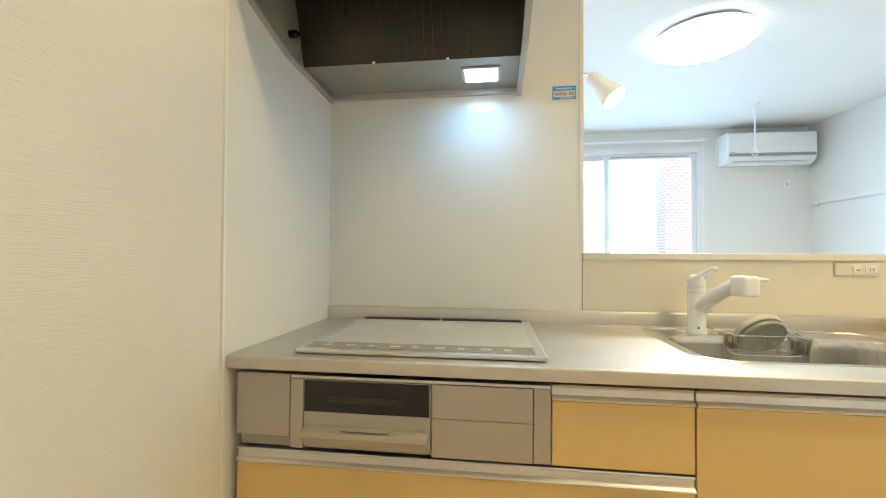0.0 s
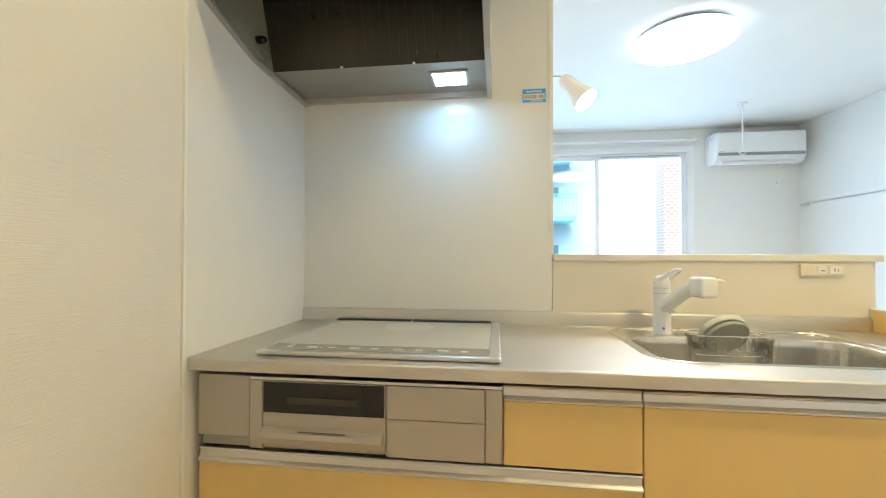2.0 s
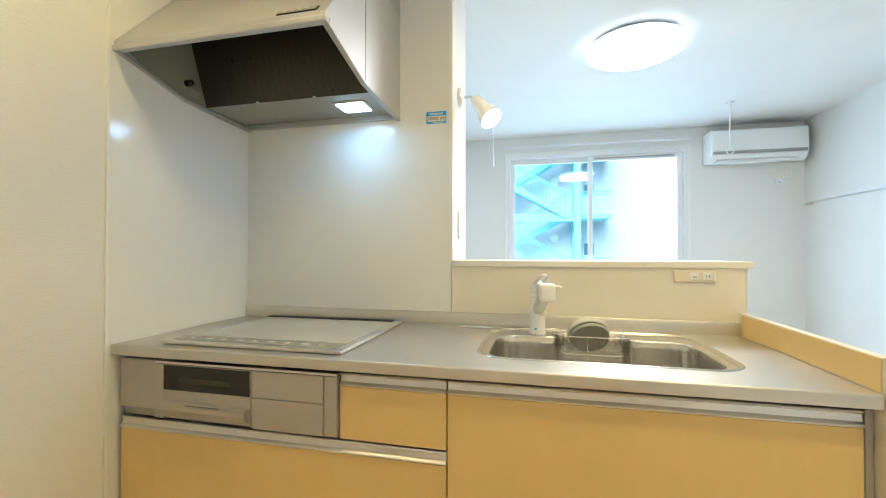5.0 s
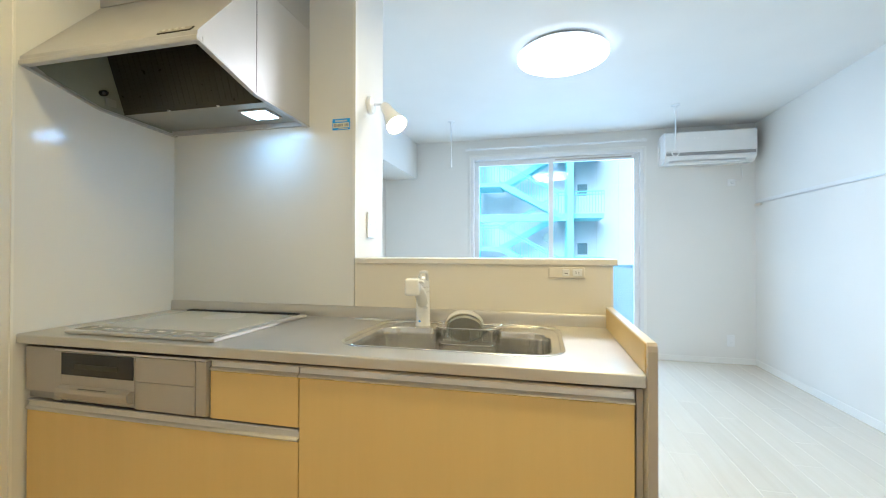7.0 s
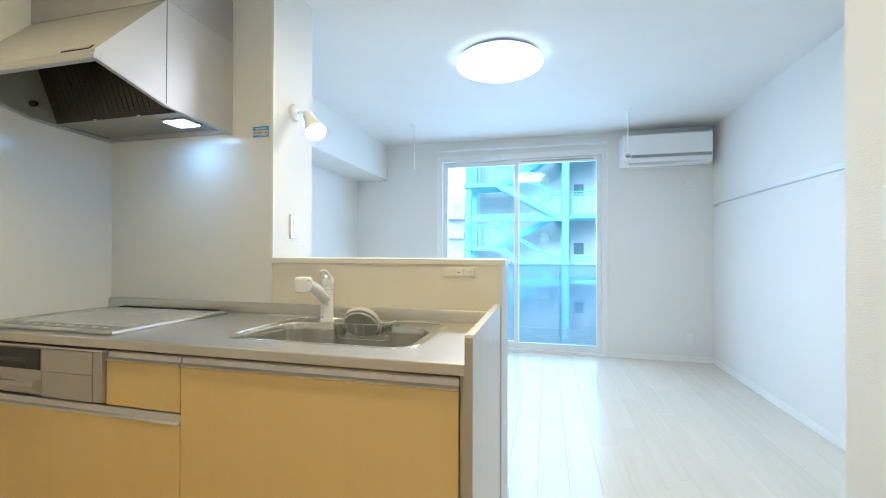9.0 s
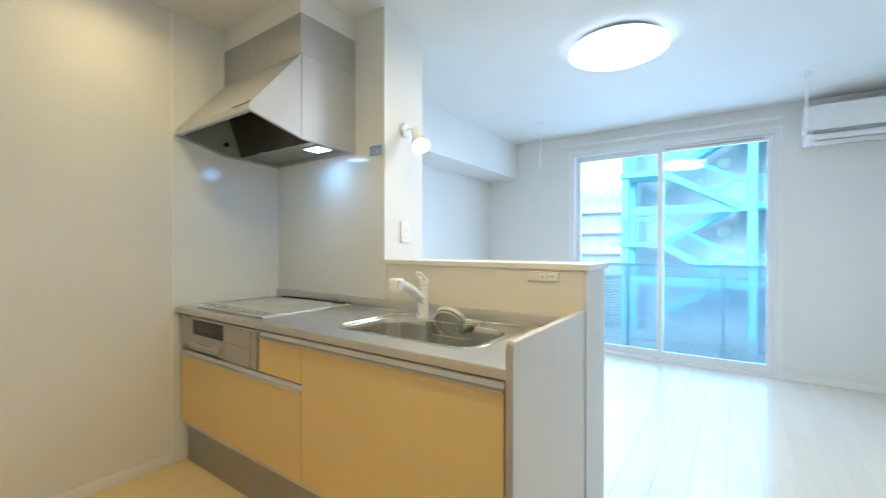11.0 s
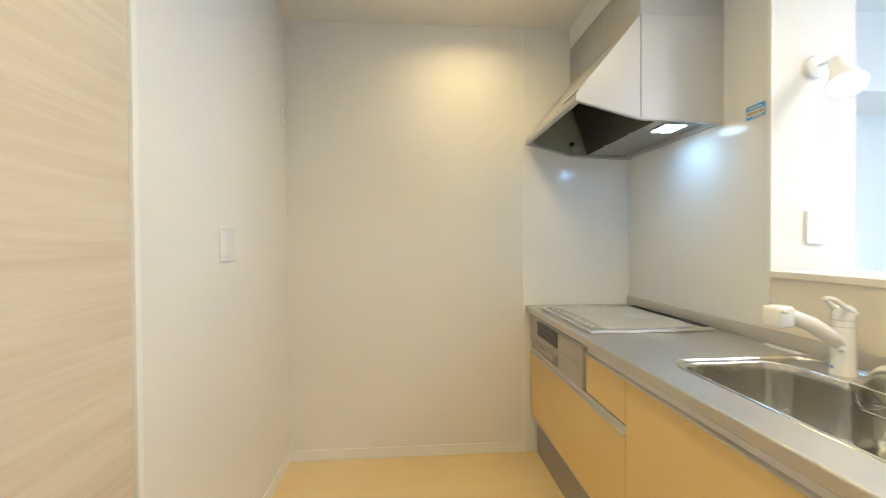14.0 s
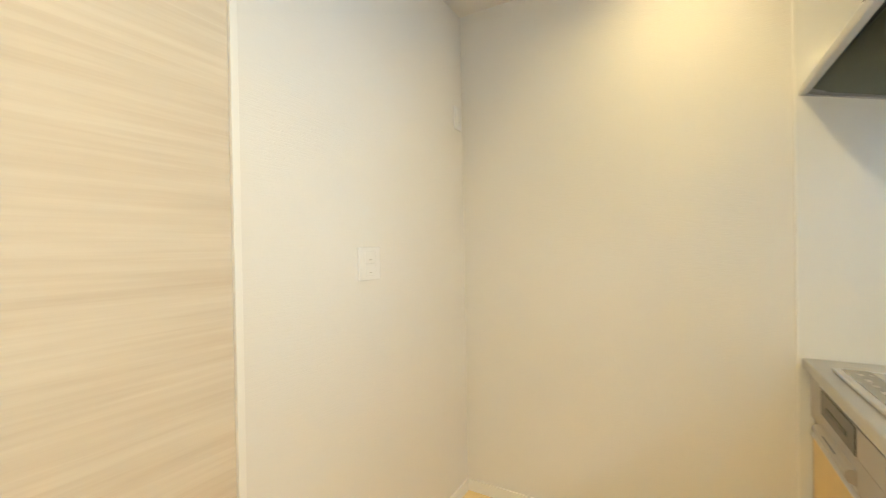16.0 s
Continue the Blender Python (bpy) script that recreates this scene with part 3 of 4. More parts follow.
fill = thing("corner_filler", "grey metallic filler panel between wall and grill", "filler", at=(0.09, -0.3, 0.63))
part("panel", box(0.022, 0.160, FY - 0.004, FY + 0.02, 0.655, 0.806, 0.002), M_SILVER, fill)
part("foot", box(0.030, 0.160, FY + 0.004, FY + 0.02, 0.630, 0.652, 0.001), M_KICK, fill)

# ---- range hood ----
hood = thing("range_hood", "silver slanted range hood with black filter and lit lamp", "range hood", at=(0.372, -0.3, 1.70))
HW = 0.742
T = 0.012
side = [(-0.622, 1.782), (-0.356, 1.712), (-0.002, 1.698), (-0.002, 2.126), (-0.356, 2.126), (-0.622, 1.806)]
for x0, x1 in ((0.005, 0.005 + T), (HW - T, HW)):
    part("side_panel", prism([(y, z) for y, z in side], x0, x1), M_HOOD, hood)
part("seam", box(HW - 0.001, HW + 0.0006, -0.3575, -0.3545, 1.715, 2.126), M_DARK, hood)
part("front_panel", prism([(-0.622, 1.782), (-0.622, 1.806), (-0.356, 2.126), (-0.344, 2.120), (-0.604, 1.806), (-0.604, 1.780)], 0.005 + T, HW - T), M_HOOD, hood)
part("top_box", box(0.005 + T, HW - T, -0.352, -0.004, 2.11, 2.125), M_HOOD, hood)
part("back_rim", box(0.005 + T, HW - T, -0.022, -0.002, 1.697, 1.726), M_HOOD, hood)
part("rim", prism([(-0.622, 1.776), (-0.356, 1.706), (-0.002, 1.692), (-0.002, 1.699), (-0.355, 1.714), (-0.622, 1.785)], 0.004, 0.022), M_DUCT, hood)
part("rim", prism([(-0.622, 1.776), (-0.356, 1.706), (-0.002, 1.692), (-0.002, 1.699), (-0.355, 1.714), (-0.622, 1.785)], HW - 0.016, HW + 0.002), M_DUCT, hood)
lamp_plate = part("lamp_plate", box(0.02, HW - 0.014, -0.262, -0.022, 1.716, 1.724), M_PLATE, hood, "grey plate that holds the lamp")
part("lamp_bezel", box(0.535, 0.668, -0.206, -0.094, 1.710, 1.717, 0.003), M_SILVER, lamp_plate)
part("lamp_glass", box(0.547, 0.656, -0.196, -0.104, 1.706, 1.712, 0.002), M_HOODLED, lamp_plate, "bright cool lamp glass")
flt = part("filter", prism([(-0.264, 1.716), (-0.254, 1.720), (-0.345, 1.985), (-0.355, 1.981)], 0.018, HW - 0.014), M_FILTER, hood, "black slotted grease filter")
for k in range(24):
    x = 0.05 + k * 0.028
    part("slot", prism([(-0.2725, 1.735), (-0.268, 1.737), (-0.350, 1.972), (-0.3545, 1.970)], x, x + 0.012), M_FILTER, flt)
part("lining", prism([(-0.600, 1.80), (-0.36, 2.09), (-0.03, 2.09), (-0.03, 1.75), (-0.04, 1.75), (-0.04, 2.08), (-0.355, 2.08), (-0.594, 1.795)], 0.02, HW - 0.014), M_DARK, hood)
for x in (0.26, 0.50):
    part("screw", lathe([(0.0, 0.0), (0.005, 0.001), (0.006, 0.004), (0.0, 0.006)], pose(x, -0.272, 1.712), 12), M_CHROME, hood)
part("knob", lathe([(0.0, 0.0), (0.012, 0.0), (0.012, 0.02), (0.007, 0.03), (0.0, 0.03)], pose(0.018, -0.36, 1.775, 0, 90, 0), 16), M_BLACK, hood)
btn = part("button_panel", prism([(-0.617, 1.812), (-0.6195, 1.8135), (-0.6035, 1.8325), (-0.601, 1.831)], 0.585, 0.712), M_DARK, hood, "raised button strip")
part("inlay", prism([(-0.6180, 1.8155), (-0.6190, 1.8162), (-0.6055, 1.8322), (-0.6045, 1.8315)], 0.590, 0.707), M_SILVER, btn)
for k in range(4):
    part("button", lathe([(0.0, 0.0), (0.006, 0.0), (0.006, 0.002), (0.0045, 0.003), (0.0, 0.003)], Matrix.Translation((0.606 + k * 0.024, -0.6122, 1.8242)) @ Matrix.Rotation(radians(50.3), 4, "X"), 12), M_ALU, btn)
lip = prism([(-0.624, 1.775), (-0.626, 1.779), (-0.626, 1.790), (-0.622, 1.7945), (-0.604, 1.7945), (-0.604, 1.775)], 0.004, HW + 0.001)
part("front_lip", lip, M_HOOD, hood, "broad folded lower lip")
for x0, x1 in ((0.004, 0.021), (HW - 0.016, HW + 0.003)):
    part("corner_lip", prism([(-0.604, 1.774), (-0.560, 1.7605), (-0.552, 1.7655), (-0.560, 1.7745), (-0.604, 1.7945)], x0, x1), M_HOOD, hood)
duct = part("duct_cover", box(0.004, HW, -0.358, -0.004, 2.127, 2.327, 0.001), M_DUCT, hood, "grey cover above the hood")
for k in range(5):
    for j in range(3):
        part("vent_hole", box(0.30 + k * 0.06, 0.306 + k * 0.06, -0.3588, -0.357, 2.245 + j * 0.016, 2.251 + j * 0.016), M_CREAM, duct)
for x0, x1 in ((0.0175, 0.0190), (HW - 0.0138, HW - 0.0123)):
    part("inner_side", prism([(-0.600, 1.782), (-0.356, 1.7165), (-0.030, 1.705), (-0.030, 2.07), (-0.356, 2.07), (-0.596, 1.80)], x0, x1), M_INSIDE, hood, "dark grey inner side")
part("plate_label", box(0.0192, 0.0198, -0.345, -0.300, 1.735, 1.765), M_PLATE, hood)
# maple colour here paints the kitchen's warm light on the panel
part("inner_face", box(1.9905, 1.9928, -0.618, -0.02, 0.852, 0.9215), M_MAPLE, endp, "inner face above the worktop, warm reflected light as maple colour")
# strip added as the line of shade below the worktop's edge
part("gap_shade_strip", box(0.012, 1.975, FY + 0.030, -0.535, 0.8065, 0.812), M_SHADOW, worktop, "dark brown strip as the shade under the steel edge")

# ---- tap, basket and small things by the sink ----
tap = thing("kitchen_tap", "white single-lever kitchen tap with a pull-out spout", "tap", at=(1.305, -0.105, TOP))
TX, TY = 1.305, -0.105
part("body", lathe([(0.0, 0.847), (0.0295, 0.847), (0.0295, 0.853), (0.0270, 0.858), (0.0262, 0.985), (0.0250, 1.0), (0.0, 1.0)], pose(TX, TY, 0), 32), M_WHITE, tap, "", True)
for z in (0.978, 0.996):
    part("collar", lathe([(0.0, z), (0.0266, z), (0.0266, z + 0.0012), (0.0, z + 0.0012)], pose(TX, TY, 0), 32), M_SILVER, tap)
part("head", lathe([(0.0, 1.0), (0.0245, 1.0), (0.0245, 1.018), (0.021, 1.030), (0.012, 1.036), (0.0, 1.037)], pose(TX, TY, 0), 28), M_WHITE, tap, "", True)
lever_d = Vector((0.030, -0.092, 0.052)).normalized()
lever_s = Vector((0.092, 0.030, 0)).normalized()
lever_root = Vector((TX - 0.004, TY + 0.014, 1.012))
loop_pts, loop_r = [], []
for side_sign, run in ((-1, (0.0, 0.02, 0.045, 0.07)), (1, (0.07, 0.045, 0.02, 0.0))):
    for u in run:
        loop_pts.append(lever_root + lever_d * u + lever_s * side_sign * (0.0165 - 0.05 * u))
        loop_r.append(0.0095 - 0.055 * u)
    if side_sign < 0:
        for a in (-50, -20, 20, 50):
            loop_pts.append(lever_root + lever_d * (0.082 + 0.018 * math.cos(radians(a))) + lever_s * 0.0145 * math.sin(radians(a)))
            loop_r.append(0.0056)
lev = tube(loop_pts, loop_r, 12)
lathe([(0.0, -0.012), (0.020, -0.010), (0.024, 0.0), (0.021, 0.012), (0.010, 0.019), (0.0, 0.020)], Matrix.Translation(lever_root + lever_d * 0.012), 24, lev)
part("lever", lev, M_WHITE, tap, "white loop lever", True)
SPX, SPY = 1.333, -0.322
part("spout", tube([(TX, TY, 0.925), (TX + 0.006, TY - 0.035, 0.945), (TX + 0.020, TY - 0.115, 0.990), (SPX - 0.004, SPY + 0.02, 1.022)], [0.018, 0.0205, 0.0205, 0.0185], 18), M_WHITE, tap, "", True)
sh = box(SPX - 0.026, SPX + 0.024, SPY - 0.027, SPY + 0.029, 0.986, 1.043, 0.009, segments=3)
bmesh.ops.rotate(sh, cent=(SPX, SPY, 1.0), matrix=Matrix.Rotation(radians(12), 3, "Z"), verts=sh.verts[:])
spray = part("spray_head", sh, M_WHITE, tap, "white square spray head", True)
part("toggle", tube([(SPX + 0.016, SPY - 0.01, 1.030), (SPX + 0.036, SPY - 0.016, 1.034), (SPX + 0.046, SPY - 0.020, 1.031)], [0.007, 0.005, 0.003], 8), M_WHITE, spray)
part("pivot", cyl((TX + 0.010, TY - 0.022, 0.918), (TX + 0.028, TY - 0.030, 0.926), 0.007, 0.007, 14), M_WHITE, tap)
part("badge", lathe([(0.0, 0.0), (0.0045, 0.0), (0.0045, 0.001), (0.0, 0.001)], pose(TX - 0.006, TY - 0.0258, 0.866, 90, 0, 0), 16), M_BLUE, tap, "small blue oval badge")

basket = thing("sink_basket", "chrome wire basket hung over the sink's edge", "basket", at=(1.487, -0.125, 0.79))
BX0, BX1, BY0, BY1 = 1.372, 1.602, -0.178, -0.082
rim = [(x, y, 0.853) for x, y in rounded((BX0 + BX1) / 2, (BY0 + BY1) / 2, BX1 - BX0, BY1 - BY0, 0.035, 5)]
part("rim", tube(rim + rim[:2], 0.0021, 8), M_CHROME, basket)
low_rim = [(x, y, 0.792) for x, y in rounded((BX0 + BX1) / 2, (BY0 + BY1) / 2, BX1 - BX0 - 0.02, BY1 - BY0 - 0.02, 0.03, 5)]
part("lower_rim", tube(low_rim + low_rim[:2], 0.0015, 8), M_CHROME, basket)
for k in range(6):
    x = BX0 + 0.03 + k * (BX1 - BX0 - 0.06) / 5
    part("wire", tube([(x, BY0, 0.853), (x, BY0 + 0.008, 0.800), (x, BY0 + 0.018, 0.790), (x, BY1 - 0.018, 0.790), (x, BY1 - 0.008, 0.800), (x, BY1, 0.853)], 0.0012, 6), M_CHROME, basket)
for y in (-0.15, -0.11):
    for s, x in ((-1, BX0), (1, BX1)):
        part("wire", tube([(x, y, 0.853), (x - s * 0.008, y, 0.800), (x - s * 0.02, y, 0.791)], 0.0012, 6), M_CHROME, basket)
for x in (BX0 + 0.01, BX1 - 0.01):
    s = -1 if x < 1.4 else 1
    part("hook", tube([(x, BY1 - 0.025, 0.854), (x + s * 0.018, BY1 - 0.012, 0.856), (x + s * 0.024, BY1 + 0.012, 0.857), (x + s * 0.008, BY1 + 0.024, 0.854)], 0.003, 8), M_CHROME, basket)


def leaning_disc(name, label, mat, at, r, thick, lean):
    ob = thing(name, label, "drain cover", "sink drain parts", at=at)
    m = pose(*at, 90 + lean, 0, 8)
    part("disc", lathe([(0.0, 0.0), (r * 0.9, 0.0), (r, 0.004), (r, thick), (r * 0.97, thick + 0.003), (r * 0.93, thick + 0.003), (r * 0.90, thick - 0.001), (r * 0.6, thick - 0.004), (0.0, thick - 0.005)], m, 48), mat, ob, "", True)
    return ob


leaning_disc("drain_cover", "round grey steel drain cover leaning in the basket", M_GREYPLATE, (1.478, -0.140, 0.850), 0.067, 0.012, 35)
leaning_disc("drain_cover", "round pale drain ring leaning behind the grey cover", M_RING, (1.474, -0.121, 0.864), 0.071, 0.020, 35)
tag = thing("paper_tag", "thin white paper tag lying on the worktop", "tag", at=(1.07, -0.05, TOP))
part("sheet", box(0.995, 1.130, -0.062, -0.032, TOP + 0.0005, TOP + 0.002), M_WHITE, tag)

# ---- wall fittings ----


def wall_plate(name, label, at, turn, w, h, mat, rockers=1, category="switch", deep=0.009):
    """A plate on a wall; its front looks along -y before the turn."""
    ob = thing(name, label, category, at=at)
    m = pose(*at, 0, 0, turn)

    def add(nm, b, mt, parent):
        bmesh.ops.transform(b, matrix=m, verts=b.verts[:])
        return part(nm, b, mt, parent)
    plate = add("plate", box(-w / 2, w / 2, -deep, 0, -h / 2, h / 2, 0.003), mat, ob)
    for k in range(rockers):
        z0 = -h * 0.38 + k * h * 0.76 / rockers
        add("rocker", box(-w * 0.25, w * 0.25, -deep - 0.002, -deep + 0.001, z0 + 0.001, z0 + h * 0.76 / rockers - 0.001, 0.002), M_WHITE, ob)
        add("mark", box(-0.006, 0.006, -deep - 0.0026, -deep - 0.001, z0 + h * 0.2 / rockers, z0 + h * 0.2 / rockers + 0.0025), M_SILVER, ob)
    return ob, m, add


wall_plate("light_switch", "white two-way light switch on the wall stub's end", (0.9625, 0.164, 1.26), 90, 0.07, 0.12, M_WHITE, 2)
wall_plate("light_switch", "white light switch on the cream wall beside the door", (0.752, SOUTH, 1.21), 180, 0.116, 0.12, M_WHITE, 2)
wall_plate("wall_socket", "small white socket plate close to the corner", (0.055, SOUTH, 1.91), 180, 0.07, 0.115, M_WHITE, 1, "socket")
wall_plate("wall_socket", "white socket plate low on the living room wall", (3.63, NORTH, 0.235), 0, 0.07, 0.12, M_WHITE, 1, "socket")
so, som, soadd = wall_plate("wall_socket", "white cooler socket with its plug and cable", (3.64, NORTH, 1.85), 0, 0.07, 0.075, M_WHITE, 0, "socket")
soadd("plug", box(-0.012, 0.02, -0.035, -0.008, -0.012, 0.016, 0.004), M_WHITE, so)
soadd("cable", tube([(0.015, -0.025, 0.012), (0.05, -0.02, 0.022), (0.085, -0.012, 0.02), (0.10, -0.008, 0.06), (0.09, -0.008, 0.16)], 0.004, 8), M_WHITE, so)
sk, skm, skadd = wall_plate("wall_socket", "cream double socket strip above the sink", (1.850, -0.003, 1.055), 0, 0.134, 0.042, M_CREAM, 0, "socket")
for x0, x1 in ((-0.016, 0.010), (0.022, 0.056)):
    skadd("insert", box(x0, x1, -0.0125, -0.008, -0.013, 0.013, 0.0015), M_WHITE, sk)
skadd("slot", box(-0.008, 0.004, -0.0135, -0.012, -0.004, -0.001), M_INK, sk)
for x in (0.033, 0.043):
    skadd("slot", box(x, x + 0.0018, -0.0135, -0.012, -0.005, 0.005), M_INK, sk)

sticker = thing("sticker", "blue and cream paper sticker on the kitchen panel", "sticker", at=(0.899, -0.004, 1.695))
part("sheet", box(0.857, 0.941, -0.0048, -0.0031, 1.670, 1.719), M_BLUE, sticker)
part("field", box(0.861, 0.937, -0.0056, -0.0046, 1.679, 1.701), M_STICK, sticker)
for k in range(11):
    x = 0.865 + k * 0.0064
    if k != 7:
        part("bar", box(x, x + 0.0042, -0.0062, -0.0054, 1.684, 1.696), M_KICK, sticker)
for k in range(6):
    part("bar", box(0.871 + k * 0.0098, 0.878 + k * 0.0098, -0.0054, -0.0046, 1.706, 1.713), M_STICK, sticker)
part("bar", box(0.885, 0.93, -0.0054, -0.0046, 1.673, 1.676), M_STICK, sticker)

spot = thing("wall_spotlight", "white wall spotlight with a lit warm bulb", "lamp", at=(0.9625, 0.158, 1.83))
part("base", lathe([(0.0, 0.0), (0.042, 0.0), (0.042, 0.006), (0.036, 0.016), (0.022, 0.022), (0.0, 0.023)], pose(0.9625, 0.158, 1.83, 0, 90, 0), 28), M_WHITE, spot, "", True)
part("arm", tube([(0.980, 0.158, 1.83), (1.015, 0.160, 1.830), (1.042, 0.165, 1.818)], 0.006, 10), M_CHROME, spot)
sp_m = look((1.042, 0.166, 1.812), (1.118, 0.118, 1.705))
part("shade", lathe([(0.0, 0.022), (0.020, 0.020), (0.026, 0.004), (0.027, -0.03), (0.036, -0.07), (0.050, -0.125), (0.052, -0.130), (0.048, -0.129), (0.034, -0.07), (0.02, -0.02), (0.0, -0.015)], sp_m, 36), M_WHITE, spot, "cream white bell-shaped shade", True)
part("bulb", lathe([(0.0, -0.128), (0.025, -0.127), (0.043, -0.119), (0.046, -0.112), (0.03, -0.06), (0.0, -0.05)], sp_m, 32), M_BULB, spot, "glowing warm reflector bulb", True)

# door phone, remote control and switches on the near wall
phone = thing("door_phone", "white door phone with a lit screen and handset", "door phone", at=(BLOCK_X, -0.72, 1.5))
part("body", box(BLOCK_X - 0.034, BLOCK_X, -0.727, -0.684, 1.405, 1.66, 0.006), M_WHITE, phone)
part("screen", box(BLOCK_X - 0.0385, BLOCK_X - 0.033, -0.722, -0.689, 1.566, 1.645), M_SCREEN, phone, "brightly lit screen")
part("screen_frame", box(BLOCK_X - 0.0375, BLOCK_X - 0.033, -0.725, -0.687, 1.556, 1.652, 0.001), M_DARK, phone, "dark screen surround")
# black block stands for the shade between handset and body
part("grip_shade", box(BLOCK_X - 0.0435, BLOCK_X - 0.0335, -0.724, -0.698, 1.432, 1.520), M_DARK, phone, "dark block as the shade behind the handset")
hs = part("handset", box(BLOCK_X - 0.058, BLOCK_X - 0.043, -0.725, -0.694, 1.398, 1.552, 0.006), M_WHITE, phone)
part("neck", box(BLOCK_X - 0.046, BLOCK_X - 0.032, -0.724, -0.696, 1.522, 1.548, 0.002), M_WHITE, hs)
part("neck", box(BLOCK_X - 0.046, BLOCK_X - 0.032, -0.721, -0.696, 1.408, 1.428, 0.002), M_DARK, hs)
part("label_bar", box(BLOCK_X - 0.0592, BLOCK_X - 0.057, -0.722, -0.697, 1.516, 1.526), M_ORANGE, hs, "orange label strip")
part("speaker_slot", box(BLOCK_X - 0.0592, BLOCK_X - 0.057, -0.719, -0.702, 1.416, 1.418), M_KICK, hs)
for k in range(6):
    y, z = -0.721 + 0.013 * (k % 2), 1.444 + 0.018 * (k // 2)
    part("button", box(BLOCK_X - 0.0592, BLOCK_X - 0.057, y, y + 0.009, z, z + 0.006), M_SILVER, hs)
heater = thing("heater_control", "white heater control with a lit display", "control panel", at=(BLOCK_X, -0.86, 1.55))
part("body", box(BLOCK_X - 0.022, BLOCK_X, -0.92, -0.80, 1.43, 1.64, 0.005), M_WHITE, heater)
part("display", box(BLOCK_X - 0.0240, BLOCK_X - 0.021, -0.90, -0.82, 1.55, 1.62), M_SCREEN, heater, "lit display")
remote = thing("remote_control", "white remote control in a wall holder", "remote control", at=(BLOCK_X, -0.69, 1.25))
part("holder", box(BLOCK_X - 0.026, BLOCK_X, -0.718, -0.672, 1.163, 1.265, 0.004), M_WHITE, remote)
rc = part("body", box(BLOCK_X - 0.024, BLOCK_X - 0.005, -0.714, -0.675, 1.17, 1.345, 0.006), M_WHITE, remote)
for k in range(6):
    part("button", box(BLOCK_X - 0.0258, BLOCK_X - 0.023, -0.709, -0.681, 1.325 - k * 0.010, 1.330 - k * 0.010), M_SILVER, rc)
wall_plate("light_switch", "white surface switch box with two rockers", (BLOCK_X, -0.602, 1.222), -90, 0.07, 0.12, M_WHITE, 2, "switch", 0.016)
wall_plate("control_panel", "white bath control panel on the cream wall", (BLOCK_X, -0.83, 1.23), -90, 0.11, 0.125, M_WHITE, 1, "control panel", 0.018)

# picture rail on the long wall
rail = thing("picture_rail", "pale aluminium picture rail along the white wall", "picture rail", at=(EAST, 1.4, 1.64))
part("bar", box(EAST - 0.014, EAST, BLOCK_Y + 0.02, NORTH - 0.03, 1.632, 1.660, 0.003), M_SASH, rail)
part("lip", box(EAST - 0.018, EAST - 0.002, BLOCK_Y + 0.02, NORTH - 0.03, 1.624, 1.631), M_ALU, rail)
for k in range(5):
    part("runner", box(EAST - 0.026, EAST - 0.006, NORTH - 0.05 - k * 0.022, NORTH - 0.036 - k * 0.022, 1.604, 1.624, 0.002), M_CREAM, rail)

# ---- door ----
door = thing("door_1", "pale wood-grain sliding door in a white frame", "door", kind="structure", at=(1.65, SOUTH, 0))
part("slab", box(1.2695, 2.0575, SOUTH - 0.036, SOUTH - 0.004, 0.008, 2.055, 0.001), M_DOOR, door, "pale wood with horizontal grain")
fr2 = box(1.248, 1.269, SOUTH - 0.06, SOUTH + 0.006, 0.0, 2.085, 0.002)
box(2.058, 2.082, SOUTH - 0.06, SOUTH + 0.006, 0.0, 2.085, 0.002, bm=fr2)
box(1.269, 2.058, SOUTH - 0.06, SOUTH + 0.006, 2.060, 2.085, 0.002, bm=fr2)
part("door_frame", fr2, M_TRIM, door)
structure("wall_behind_door", box(1.1, 2.2, SOUTH - 0.20, SOUTH - 0.13, 0, CEIL), M_WALL, "plain wall that closes the space behind the door", "wall")

# ---- living room lamp and downlights ----
LX, LY = 1.885, 1.105
lamp = thing("ceiling_lamp", "round white lit ceiling lamp with a domed shade", "lamp", at=(LX, LY, CEIL))
part("base", lathe([(0.0, CEIL), (0.20, CEIL), (0.20, CEIL - 0.018), (0.262, CEIL - 0.022), (0.266, CEIL - 0.032), (0.0, CEIL - 0.032)], pose(LX, LY, 0), 56), M_WHITE, lamp)
part("shade", lathe([(0.0, CEIL - 0.050), (0.280, CEIL - 0.050), (0.274, CEIL - 0.060), (0.24, CEIL - 0.077), (0.18, CEIL - 0.095), (0.10, CEIL - 0.108), (0.0, CEIL - 0.113)], pose(LX, LY, 0), 64), M_LAMP, lamp, "glowing white dome", True)
part("shade_rim", lathe([(0.0, CEIL - 0.033), (0.272, CEIL - 0.033), (0.285, CEIL - 0.040), (0.286, CEIL - 0.056), (0.281, CEIL - 0.058), (0.281, CEIL - 0.048), (0.0, CEIL - 0.048)], pose(LX, LY, 0), 64), M_RIMGLOW, lamp, "softly glowing rim of the shade", True)
